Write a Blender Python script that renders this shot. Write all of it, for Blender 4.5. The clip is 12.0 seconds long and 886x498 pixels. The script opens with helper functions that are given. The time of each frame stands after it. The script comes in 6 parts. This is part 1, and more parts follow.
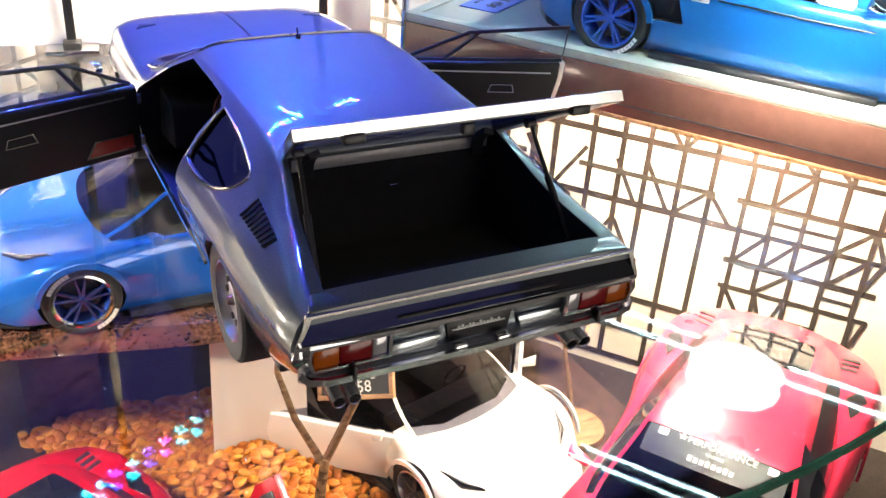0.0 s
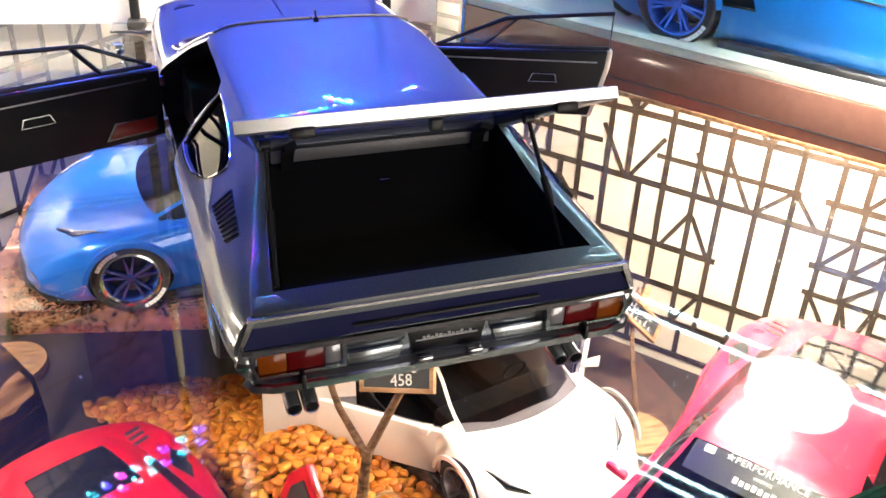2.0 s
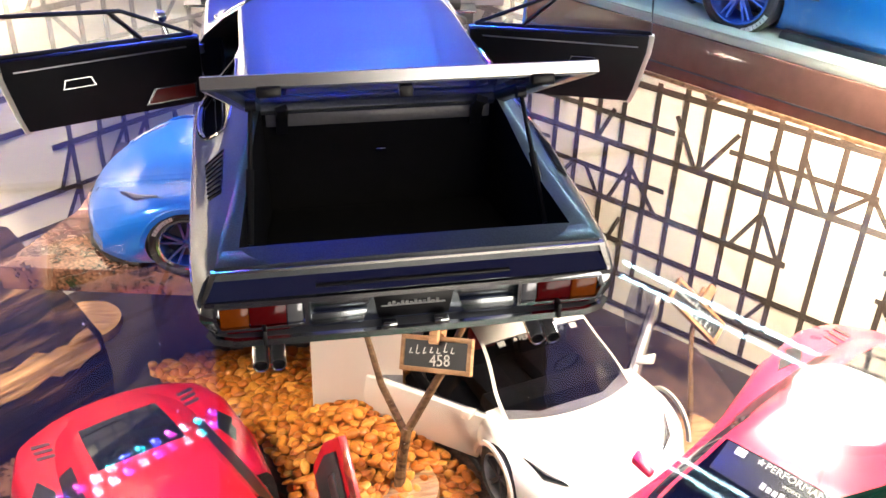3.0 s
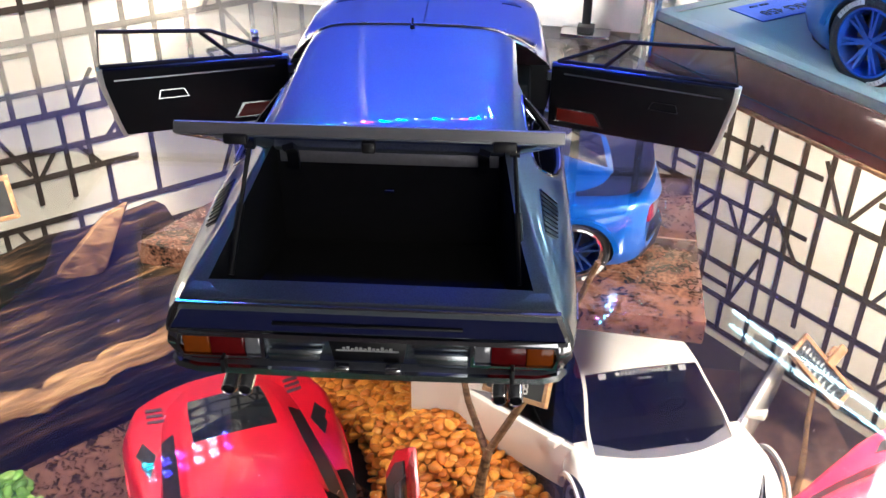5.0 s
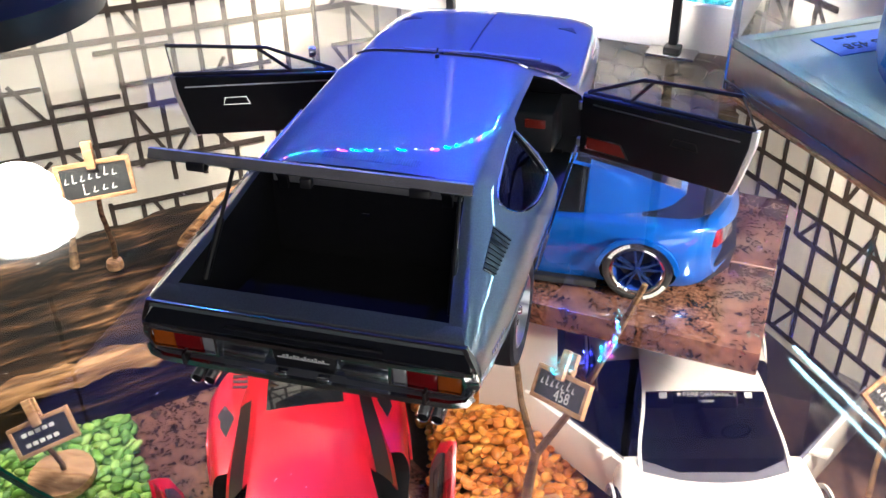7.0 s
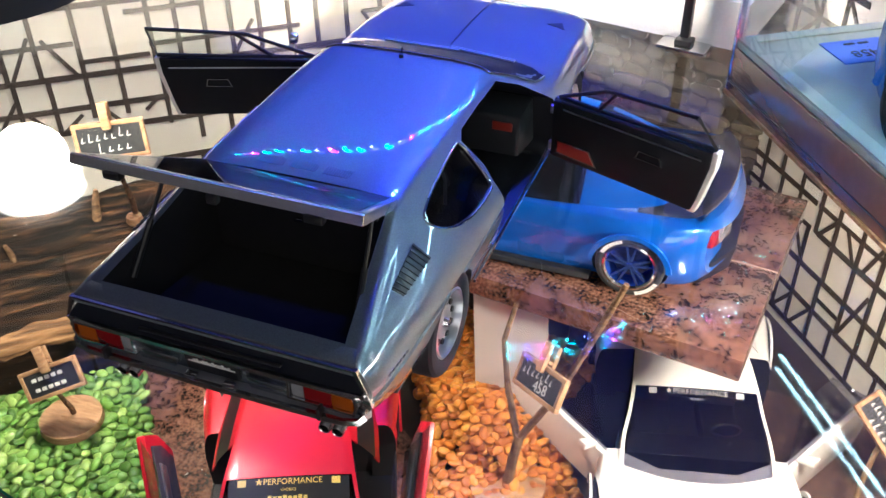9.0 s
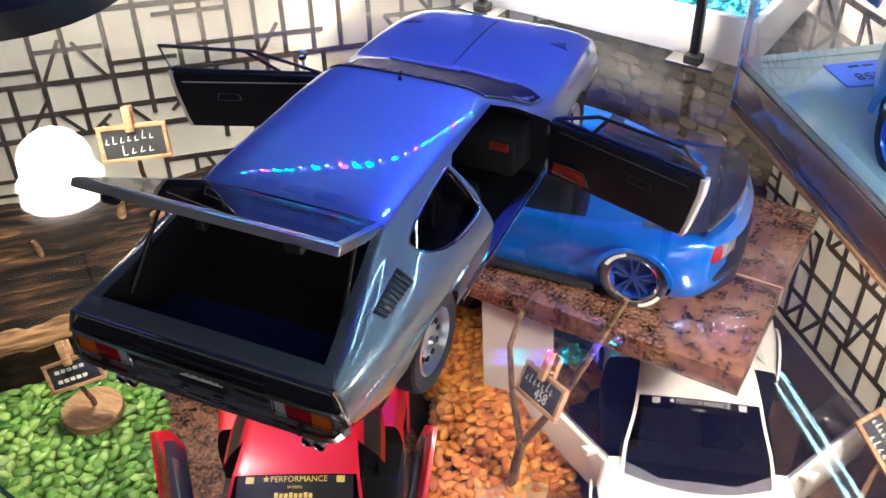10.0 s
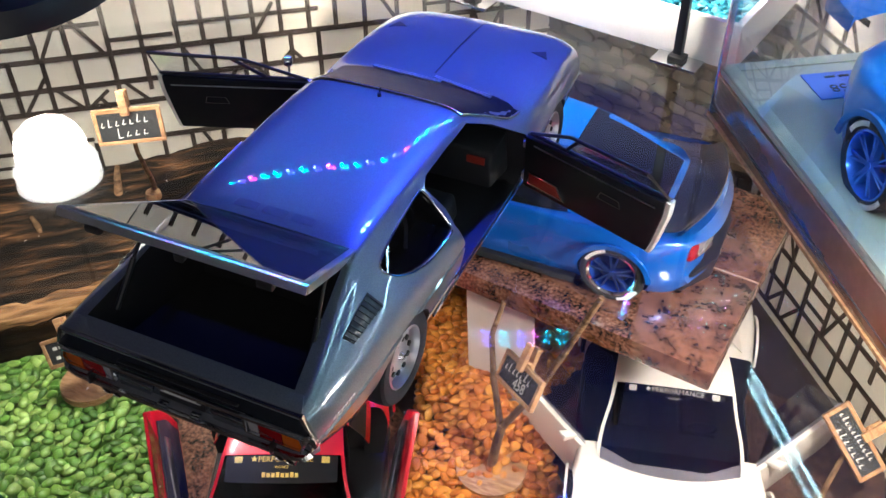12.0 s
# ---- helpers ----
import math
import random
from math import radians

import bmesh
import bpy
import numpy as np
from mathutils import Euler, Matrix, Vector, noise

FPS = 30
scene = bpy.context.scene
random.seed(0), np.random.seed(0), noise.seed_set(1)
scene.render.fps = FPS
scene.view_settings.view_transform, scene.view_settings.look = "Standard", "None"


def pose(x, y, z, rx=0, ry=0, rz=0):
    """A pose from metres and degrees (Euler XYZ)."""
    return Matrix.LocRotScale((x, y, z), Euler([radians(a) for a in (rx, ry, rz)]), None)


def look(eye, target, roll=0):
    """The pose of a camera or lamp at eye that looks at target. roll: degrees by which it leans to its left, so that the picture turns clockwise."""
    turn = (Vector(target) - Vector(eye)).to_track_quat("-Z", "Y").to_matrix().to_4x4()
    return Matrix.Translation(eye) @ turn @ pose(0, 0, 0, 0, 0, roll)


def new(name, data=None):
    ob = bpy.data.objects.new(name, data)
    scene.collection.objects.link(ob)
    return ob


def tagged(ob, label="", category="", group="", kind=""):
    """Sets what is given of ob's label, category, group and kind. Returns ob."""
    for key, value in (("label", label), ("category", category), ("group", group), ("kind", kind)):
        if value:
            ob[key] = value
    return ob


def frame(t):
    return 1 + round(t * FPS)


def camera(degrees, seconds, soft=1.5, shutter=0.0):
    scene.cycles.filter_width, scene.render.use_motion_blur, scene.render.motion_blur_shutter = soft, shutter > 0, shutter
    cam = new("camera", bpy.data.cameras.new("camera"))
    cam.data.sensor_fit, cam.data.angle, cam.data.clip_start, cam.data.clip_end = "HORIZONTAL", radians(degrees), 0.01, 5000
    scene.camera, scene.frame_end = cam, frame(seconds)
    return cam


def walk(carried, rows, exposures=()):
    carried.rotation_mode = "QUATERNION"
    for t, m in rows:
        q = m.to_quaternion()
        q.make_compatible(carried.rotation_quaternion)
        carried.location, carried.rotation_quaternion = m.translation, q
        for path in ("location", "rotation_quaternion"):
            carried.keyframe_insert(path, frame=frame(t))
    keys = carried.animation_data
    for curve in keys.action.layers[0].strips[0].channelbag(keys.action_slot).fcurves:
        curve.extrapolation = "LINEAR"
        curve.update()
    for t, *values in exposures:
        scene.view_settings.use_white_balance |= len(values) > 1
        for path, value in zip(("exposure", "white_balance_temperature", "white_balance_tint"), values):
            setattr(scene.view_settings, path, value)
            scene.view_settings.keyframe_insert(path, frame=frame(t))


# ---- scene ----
cam = camera(50.1, 12.0)
PATH = [
    (0, (-0.101, -0.164, 0.162), (0.729, 1.374, -0.811), 4.1),
    (0.5, (-0.095, -0.164, 0.162), (0.692, 1.387, -0.826), 3.8),
    (1, (-0.088, -0.162, 0.161), (0.654, 1.404, -0.837), 3.4),
    (1.5, (-0.078, -0.161, 0.161), (0.602, 1.426, -0.849), 3.0),
    (2, (-0.062, -0.162, 0.16), (0.53, 1.455, -0.858), 2.5),
    (2.5, (-0.046, -0.166, 0.158), (0.438, 1.482, -0.867), 2.3),
    (3, (-0.032, -0.173, 0.156), (0.334, 1.498, -0.88), 1.9),
    (5, (0.025, -0.172, 0.171), (-0.051, 1.524, -0.887), 0.7),
    (5.5, (0.043, -0.176, 0.18), (-0.159, 1.503, -0.889), -0.7),
    (6, (0.058, -0.176, 0.185), (-0.266, 1.479, -0.889), -1.8),
    (6.5, (0.073, -0.176, 0.19), (-0.302, 1.458, -0.9), -1.0),
    (7, (0.088, -0.174, 0.194), (-0.365, 1.438, -0.9), -1.2),
    (9, (0.128, -0.151, 0.212), (-0.46, 1.346, -0.977), -0.8),
    (9.5, (0.138, -0.147, 0.219), (-0.493, 1.33, -0.973), -1.3),
    (10, (0.144, -0.147, 0.227), (-0.512, 1.306, -0.981), -1.2),
    (10.5, (0.151, -0.146, 0.236), (-0.501, 1.287, -0.997), -1.2),
    (11, (0.152, -0.143, 0.243), (-0.507, 1.267, -1.012), -0.9),
    (11.5, (0.152, -0.141, 0.249), (-0.496, 1.257, -1.026), -0.5),
    (12, (0.153, -0.138, 0.255), (-0.486, 1.245, -1.041), -0.5),
]
walk(cam, [(t, look(eye, target, roll)) for t, eye, target, roll in PATH], [(0.0, 0.58, 6500, 10), (3.2, 0.5, 6400, 10), (5.0, 0.17, 5800, 8), (7.0, 0.22, 5800, 8), (9.0, 0.2, 5800, 8), (10.0, -0.02, 5800, 8), (12.0, -0.18, 5800, 8)])

# ---- light ----
world = bpy.data.worlds.new("world")
scene.world = world
world.use_nodes = True
world.node_tree.nodes["Background"].inputs[0].default_value = (1.0, 0.95, 0.9, 1)
world.node_tree.nodes["Background"].inputs[1].default_value = 0.05


def lamp(name, kind, matrix, watts, colour, size=0.05, size_y=None, spot=None, blend=0.5):
    data = bpy.data.lights.new(name, kind)
    data.energy, data.color = watts, colour
    if kind == "AREA":
        data.size = size
        if size_y:
            data.shape, data.size_y = "RECTANGLE", size_y
    elif kind == "SPOT":
        data.spot_size, data.spot_blend, data.shadow_soft_size = radians(spot), blend, size
    else:
        data.shadow_soft_size = size
    ob = new(name, data)
    ob.matrix_world = matrix
    return ob


WARM = (1.0, 0.83, 0.64)
# puck lamps over the two side walls (the tubes over the case glow themselves)
lamp("puck_light_left", "SPOT", look((-0.231, 0.171, 0.044), (-0.155, 0.115, -0.2)), 4.0, WARM, 0.02, spot=146, blend=0.5)
lamp("puck_light_right", "SPOT", look((0.2, 0.095, 0.088), (0.205, 0.10, -0.3)), 1.1, WARM, 0.02, spot=92, blend=0.4)
# unseen spot assumed under the case, for the bright right wall
lamp("under_shelf_light", "SPOT", look((0.235, 0.165, -0.016), (0.235, 0.17, -0.3)), 4.3, WARM, 0.015, spot=172, blend=0.3)
# unseen fills added to brighten the tray, the left wall and the case deck
lamp("back_light", "SPOT", look((-0.02, 0.30, 0.26), (-0.02, 0.465, 0.0)), 23.0, WARM, 0.02, spot=76, blend=0.35)
lamp("wall_light_left", "SPOT", look((-0.16, 0.30, 0.24), (-0.25, 0.43, -0.03)), 7.2, WARM, 0.02, spot=84, blend=0.5)
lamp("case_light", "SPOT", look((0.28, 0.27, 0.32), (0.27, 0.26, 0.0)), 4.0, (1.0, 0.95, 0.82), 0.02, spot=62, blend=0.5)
# unseen blue spot added to tint the coupe's roof and bonnet
lamp("blue_spot", "SPOT", look((0.0, 0.42, 0.56), (0.0, 0.166, 0.06)), 60.0, (0.03, 0.06, 1.0), 0.03, spot=22, blend=0.35)
# unseen spot added behind the viewer; its pale floor brightens the tail
lamp("shop_spot", "SPOT", look((0.72, -1.15, 1.4), (0.72, -1.2, -0.9)), 350.0, (1.0, 0.93, 0.84), 0.05, spot=38, blend=0.5)

# ---- materials ----
def shader(name):
    m = bpy.data.materials.new(name)
    m.use_nodes = True
    t = m.node_tree
    return m, t, t.nodes["Principled BSDF"]


def noise_node(t, scale, detail=4.0, kind="Object"):
    co = t.nodes.new("ShaderNodeTexCoord")
    n = t.nodes.new("ShaderNodeTexNoise")
    n.inputs["Scale"].default_value, n.inputs["Detail"].default_value = scale, detail
    t.links.new(co.outputs[kind], n.inputs["Vector"])
    return n


def ramp(t, socket, stops):
    r = t.nodes.new("ShaderNodeValToRGB")
    e = r.color_ramp.elements
    while len(e) < len(stops):
        e.new(0.5)
    for k, (at, c) in zip(e, stops):
        k.position, k.color = at, (*c, 1)
    t.links.new(socket, r.inputs[0])
    return r


def bump(t, b, socket, strength, distance=0.001):
    n = t.nodes.new("ShaderNodeBump")
    n.inputs["Strength"].default_value, n.inputs["Distance"].default_value = strength, distance
    t.links.new(socket, n.inputs["Height"])
    t.links.new(n.outputs[0], b.inputs["Normal"])


def plain(name, colour, rough=0.5, metal=0.0, coat=0.0, vary=0.12, scale=60.0, relief=0.0, spec=0.5):
    """A surface of one colour with slight unevenness at two scales."""
    m, t, b = shader(name)
    n, f = noise_node(t, scale), noise_node(t, scale * 14, 3)
    mix = t.nodes.new("ShaderNodeMath")
    mix.operation = "ADD"
    t.links.new(n.outputs[0], mix.inputs[0])
    t.links.new(f.outputs[0], mix.inputs[1])
    half = t.nodes.new("ShaderNodeMath")
    half.operation = "MULTIPLY"
    half.inputs[1].default_value = 0.5
    t.links.new(mix.outputs[0], half.inputs[0])
    lo, hi = [c * (1 - vary) for c in colour], [min(1, c * (1 + vary)) for c in colour]
    r = ramp(t, half.outputs[0], [(0.3, lo), (0.7, hi)])
    t.links.new(r.outputs[0], b.inputs["Base Color"])
    rr = t.nodes.new("ShaderNodeMapRange")
    rr.inputs["To Min"].default_value, rr.inputs["To Max"].default_value = max(0.02, rough * 0.8), min(1, rough * 1.2)
    t.links.new(half.outputs[0], rr.inputs[0])
    t.links.new(rr.outputs[0], b.inputs["Roughness"])
    b.inputs["Metallic"].default_value, b.inputs["Coat Weight"].default_value = metal, coat
    b.inputs["Coat Roughness"].default_value = 0.04
    b.inputs["Specular IOR Level"].default_value = spec
    if relief:
        bump(t, b, f.outputs[0], relief)
    return m


def paint(name, colour, metal=0.35, rough=0.32, coat=0.8, gloss=1.5):
    """Car paint: a metallic ground with fine flakes under clear lacquer."""
    m, t, b = shader(name)
    f, g = noise_node(t, 2600, 2), noise_node(t, 25, 3)
    lo, hi = [c * 0.86 for c in colour], [min(1, c * 1.12) for c in colour]
    r = ramp(t, f.outputs[0], [(0.35, lo), (0.65, hi)])
    t.links.new(r.outputs[0], b.inputs["Base Color"])
    rr = t.nodes.new("ShaderNodeMapRange")
    rr.inputs["To Min"].default_value, rr.inputs["To Max"].default_value = rough * 0.85, rough * 1.2
    t.links.new(g.outputs[0], rr.inputs[0])
    t.links.new(rr.outputs[0], b.inputs["Roughness"])
    b.inputs["Metallic"].default_value, b.inputs["Coat Weight"].default_value = metal, coat
    b.inputs["Coat Roughness"].default_value, b.inputs["Coat IOR"].default_value = 0.03, gloss
    return m


def glass(name, colour, rough=0.0, ior=1.45):
    m, t, b = shader(name)
    b.inputs["Base Color"].default_value = (*colour, 1)
    b.inputs["Roughness"].default_value, b.inputs["IOR"].default_value = rough, ior
    b.inputs["Transmission Weight"].default_value = 1.0
    return m


def thin_glass(name, colour, gloss=0.05, edge=0.9):
    """A clear sheet: see-through with a mirror share."""
    m, t, b = shader(name)
    tr, gl, mx = t.nodes.new("ShaderNodeBsdfTransparent"), t.nodes.new("ShaderNodeBsdfGlossy"), t.nodes.new("ShaderNodeMixShader")
    fr = t.nodes.new("ShaderNodeLayerWeight")
    fr.inputs["Blend"].default_value = 0.5
    tr.inputs[0].default_value = (*colour, 1)
    gl.inputs["Roughness"].default_value = 0.0
    power = t.nodes.new("ShaderNodeMath")
    power.operation = "POWER"
    power.inputs[1].default_value = 4.5
    t.links.new(fr.outputs["Facing"], power.inputs[0])
    mul = t.nodes.new("ShaderNodeMath")
    mul.operation, mul.use_clamp = "MULTIPLY_ADD", True
    mul.inputs[1].default_value, mul.inputs[2].default_value = edge, gloss
    t.links.new(power.outputs[0], mul.inputs[0])
    t.links.new(mul.outputs[0], mx.inputs[0])
    t.links.new(tr.outputs[0], mx.inputs[1])
    t.links.new(gl.outputs[0], mx.inputs[2])
    t.links.new(mx.outputs[0], t.nodes["Material Output"].inputs[0])
    return m


def glow(name, colour, strength):
    m, t, b = shader(name)
    b.inputs["Base Color"].default_value = (0.8, 0.8, 0.8, 1)
    b.inputs["Emission Color"].default_value = (*colour, 1)
    b.inputs["Emission Strength"].default_value = strength
    return m


def speckled(name, stops, scale, rough=0.3, relief=0.0, coat=0.0):
    """Granite and the like: blotches and crystals."""
    m, t, b = shader(name)
    n, f = noise_node(t, scale, 6), noise_node(t, scale * 4.5, 3)
    mx = t.nodes.new("ShaderNodeMix")
    mx.inputs[0].default_value = 0.55
    t.links.new(n.outputs[0], mx.inputs[2])
    t.links.new(f.outputs[0], mx.inputs[3])
    r = ramp(t, mx.outputs[0], stops)
    t.links.new(r.outputs[0], b.inputs["Base Color"])
    b.inputs["Roughness"].default_value, b.inputs["Coat Weight"].default_value = rough, coat
    if relief:
        bump(t, b, f.outputs[0], relief)
    return m


def grained(name, stops, stretch, rough=0.6, relief=0.3, scale=1.0):
    """Wood and bark: noise drawn out along x."""
    m, t, b = shader(name)
    co, mp, n = t.nodes.new("ShaderNodeTexCoord"), t.nodes.new("ShaderNodeMapping"), t.nodes.new("ShaderNodeTexNoise")
    mp.inputs["Scale"].default_value = (scale, scale * stretch, scale * stretch)
    n.inputs["Scale"].default_value, n.inputs["Detail"].default_value = 14, 8
    n.inputs["Distortion"].default_value = 0.6
    t.links.new(co.outputs["Object"], mp.inputs[0])
    t.links.new(mp.outputs[0], n.inputs["Vector"])
    r = ramp(t, n.outputs[0], stops)
    t.links.new(r.outputs[0], b.inputs["Base Color"])
    b.inputs["Roughness"].default_value = rough
    b.inputs["Specular IOR Level"].default_value = 0.15
    bump(t, b, n.outputs[0], relief, 0.002)
    return m


def pebbles_mat(name, lo, mid, hi):
    m, t, b = shader(name)
    g = t.nodes.new("ShaderNodeNewGeometry")
    r = ramp(t, g.outputs["Random Per Island"], [(0.0, lo), (0.5, mid), (1.0, hi)])
    n = noise_node(t, 260, 4)
    mx = t.nodes.new("ShaderNodeMix")
    mx.data_type, mx.blend_type = "RGBA", "MULTIPLY"
    mx.inputs[0].default_value = 0.25
    c = ramp(t, n.outputs[0], [(0.3, (0.55, 0.55, 0.55)), (0.7, (1, 1, 1))])
    t.links.new(r.outputs[0], mx.inputs[6])
    t.links.new(c.outputs[0], mx.inputs[7])
    t.links.new(mx.outputs[2], b.inputs["Base Color"])
    b.inputs["Roughness"].default_value = 0.38
    bump(t, b, n.outputs[0], 0.03)
    return m


def puck_mat():
    """A diffuser that is brightest in its middle."""
    m = glow("puck_glow", (1.0, 0.93, 0.8), 60.0)
    t = m.node_tree
    co, ln, mr = t.nodes.new("ShaderNodeTexCoord"), t.nodes.new("ShaderNodeVectorMath"), t.nodes.new("ShaderNodeMapRange")
    ln.operation, mr.interpolation_type = "LENGTH", "SMOOTHSTEP"
    t.links.new(co.outputs["Object"], ln.inputs[0])
    t.links.new(ln.outputs["Value"], mr.inputs[0])
    for k, v in (("From Min", 0.008), ("From Max", 0.030), ("To Min", 90.0), ("To Max", 4.0)):
        mr.inputs[k].default_value = v
    t.links.new(mr.outputs[0], t.nodes["Principled BSDF"].inputs["Emission Strength"])
    return m


def random_tone(m, low, high):
    """Lets each object of a kind be a little lighter or darker."""
    t = m.node_tree
    b = t.nodes["Principled BSDF"]
    src = b.inputs["Base Color"].links[0].from_socket
    oi, mr, mx = t.nodes.new("ShaderNodeObjectInfo"), t.nodes.new("ShaderNodeMapRange"), t.nodes.new("ShaderNodeVectorMath")
    mx.operation = "SCALE"
    mr.inputs["To Min"].default_value, mr.inputs["To Max"].default_value = low, high
    t.links.new(oi.outputs["Random"], mr.inputs[0])
    t.links.new(src, mx.inputs[0])
    t.links.new(mr.outputs[0], mx.inputs["Scale"])
    t.links.new(mx.outputs[0], b.inputs["Base Color"])


SILVER = paint("silver_paint", (0.145, 0.165, 0.18), 0.4, 0.36, 1.0, 1.55)
BLUE = paint("light_blue_paint", (0.008, 0.15, 0.52), 0.3, 0.3, 0.9)
DEEP_BLUE = paint("satin_blue_paint", (0.004, 0.125, 0.6), 0.4, 0.28, 1.0, 1.8)
RED = paint("red_paint", (0.56, 0.006, 0.022), 0.15, 0.3, 0.5)
ROSE = paint("crimson_paint", (0.66, 0.025, 0.07), 0.1, 0.28, 1.0)
WHITE = paint("pearl_white_paint", (0.78, 0.76, 0.72), 0.0, 0.3, 1.0)
BLACK = plain("black_trim", (0.012, 0.012, 0.014), 0.4)
CARPET = plain("black_carpet", (0.028, 0.027, 0.026), 0.95, relief=0.4, scale=300, spec=0.1)
LEATHER = plain("black_leather", (0.013, 0.013, 0.015), 0.45, relief=0.15, scale=200, spec=0.2)
RUBBER = plain("tyre_rubber", (0.018, 0.018, 0.02), 0.75, relief=0.15, scale=120)
CHROME = plain("chrome", (0.75, 0.76, 0.78), 0.1, 1.0, vary=0.04)
ALLOY = plain("brushed_alloy", (0.62, 0.63, 0.66), 0.32, 1.0, vary=0.06)
TWIN_RIM = plain("bright_alloy", (0.07, 0.14, 0.5), 0.2, 0.85, vary=0.05)
BLUE_BARREL = plain("blue_barrel", (0.05, 0.16, 0.85), 0.3, 0.7)
GATE_PANE = thin_glass("gate_pane", (0.42, 0.44, 0.5), 0.05, 0.7)
BLUE_RIM = plain("blue_rim", (0.06, 0.2, 0.9), 0.22, 0.6)
GREY_RIM = plain("gunmetal_rim", (0.08, 0.08, 0.09), 0.35, 0.6)
DARK_GLASS = plain("tinted_window", (0.008, 0.010, 0.014), 0.05, vary=0.02, coat=0.6)
PANE = thin_glass("clear_pane", (0.86, 0.9, 0.92), 0.03)
SMOKE = thin_glass("smoked_pane", (0.46, 0.46, 0.52), 0.06, 0.5)
DARK_PANE = thin_glass("dark_pane", (0.10, 0.105, 0.12), 0.06, 0.5)
ACRYLIC = thin_glass("acrylic", (0.97, 0.98, 1.0), 0.03)
LENS_RED = plain("red_lens", (0.17, 0.004, 0.006), 0.12, coat=0.3, spec=0.3)
LENS_AMBER = plain("amber_lens", (0.34, 0.07, 0.004), 0.12, coat=0.3, spec=0.3)
LENS_CLEAR = plain("clear_lens", (0.38, 0.38, 0.4), 0.1, 0.4, coat=0.8)
DOOR_RED = plain("red_reflector", (0.22, 0.02, 0.012), 0.3)
CREAM = plain("cream_edge", (0.78, 0.75, 0.66), 0.5)
PLATE_BLACK = plain("plate_black", (0.01, 0.01, 0.012), 0.35)
LETTER = plain("pale_letters", (0.75, 0.75, 0.72), 0.5)
GOLD_LETTER = plain("yellow_letters", (0.72, 0.5, 0.12), 0.5)
SHELF_GLASS = thin_glass("shelf_glass", (0.985, 0.995, 0.99), 0.032)
GLASS_EDGE = plain("green_glass_edge", (0.012, 0.13, 0.085), 0.12, coat=1.0, vary=0.25)
GRANITE = speckled("red_granite", [(0.39, (0.014, 0.010, 0.009)), (0.46, (0.08, 0.036, 0.025)), (0.54, (0.165, 0.077, 0.05)), (0.67, (0.27, 0.15, 0.105))], 115, 0.16, coat=0.5)
DARK_TILE = speckled("dark_floor_tile", [(0.3, (0.02, 0.016, 0.014)), (0.6, (0.05, 0.036, 0.03))], 90, 0.4)
JOINT = plain("pale_joint", (0.45, 0.33, 0.26), 0.7)
PLASTER = plain("cream_plaster_print", (0.74, 0.69, 0.58), 0.75, vary=0.09, scale=22)
TIMBER = grained("dark_timber_print", [(0.3, (0.03, 0.024, 0.02)), (0.7, (0.09, 0.07, 0.056))], 4, 0.7, 0.1)
BARK = grained("bark", [(0.42, (0.004, 0.003, 0.002)), (0.51, (0.02, 0.011, 0.006)), (0.60, (0.055, 0.028, 0.013)), (0.69, (0.19, 0.10, 0.045)), (0.79, (0.32, 0.19, 0.085))], 10, 0.8, 1.0, 1.4)
LOG_WOOD = grained("split_wood", [(0.35, (0.07, 0.035, 0.015)), (0.52, (0.3, 0.16, 0.07)), (0.72, (0.55, 0.34, 0.17))], 9, 0.6, 0.9, 1.8)
PALE_WOOD = grained("pale_wood", [(0.35, (0.28, 0.15, 0.075)), (0.65, (0.5, 0.3, 0.16))], 5, 0.6, 0.15, 6)
TWIG = grained("twig_bark", [(0.35, (0.07, 0.04, 0.022)), (0.65, (0.26, 0.16, 0.085))], 3, 0.85, 0.5, 8)
SLATE = plain("chalkboard", (0.022, 0.024, 0.026), 0.6, vary=0.3, scale=90)
CHALK = plain("chalk", (0.72, 0.71, 0.68), 0.9)
CASE_BROWN = plain("brown_lacquer", (0.165, 0.085, 0.066), 0.2, coat=0.8, vary=0.15, scale=14)
CASE_TOP = plain("pale_case_top", (0.46, 0.50, 0.43), 0.6, vary=0.1, scale=30, spec=0.2)
WHITE_PANEL = plain("white_panel", (0.8, 0.78, 0.74), 0.5, vary=0.05)
PAPER = plain("white_paper", (0.78, 0.76, 0.72), 0.7, vary=0.05)
SIGN_BLUE = plain("blue_card", (0.12, 0.2, 0.7), 0.5)
ORANGE_PEBBLE = pebbles_mat("orange_pebble", (0.40, 0.10, 0.008), (0.58, 0.19, 0.018), (0.70, 0.31, 0.045))
GREEN_PEBBLE = pebbles_mat("green_pebble", (0.06, 0.16, 0.02), (0.155, 0.32, 0.045), (0.33, 0.49, 0.12))
TEAL_PEBBLE = pebbles_mat("teal_pebble", (0.01, 0.13, 0.2), (0.03, 0.28, 0.36), (0.10, 0.42, 0.5))
STONE_LIGHT = speckled("rubble_stone_print", [(0.32, (0.05, 0.04, 0.03)), (0.5, (0.21, 0.17, 0.125)), (0.68, (0.46, 0.39, 0.29))], 75, 0.85, 0.9)
random_tone(STONE_LIGHT, 0.4, 1.3)
STONE_JOINT = plain("stone_joint", (0.07, 0.055, 0.045), 0.9)
SCREEN_GLASS = plain("windscreen_glass", (0.008, 0.009, 0.014), 0.45, vary=0.02, spec=0.05)
# unseen floor, made pale to bounce the added spot into the tail
ROOM_FLOOR = plain("pale_room_floor", (0.62, 0.59, 0.54), 0.5, vary=0.06, scale=4)
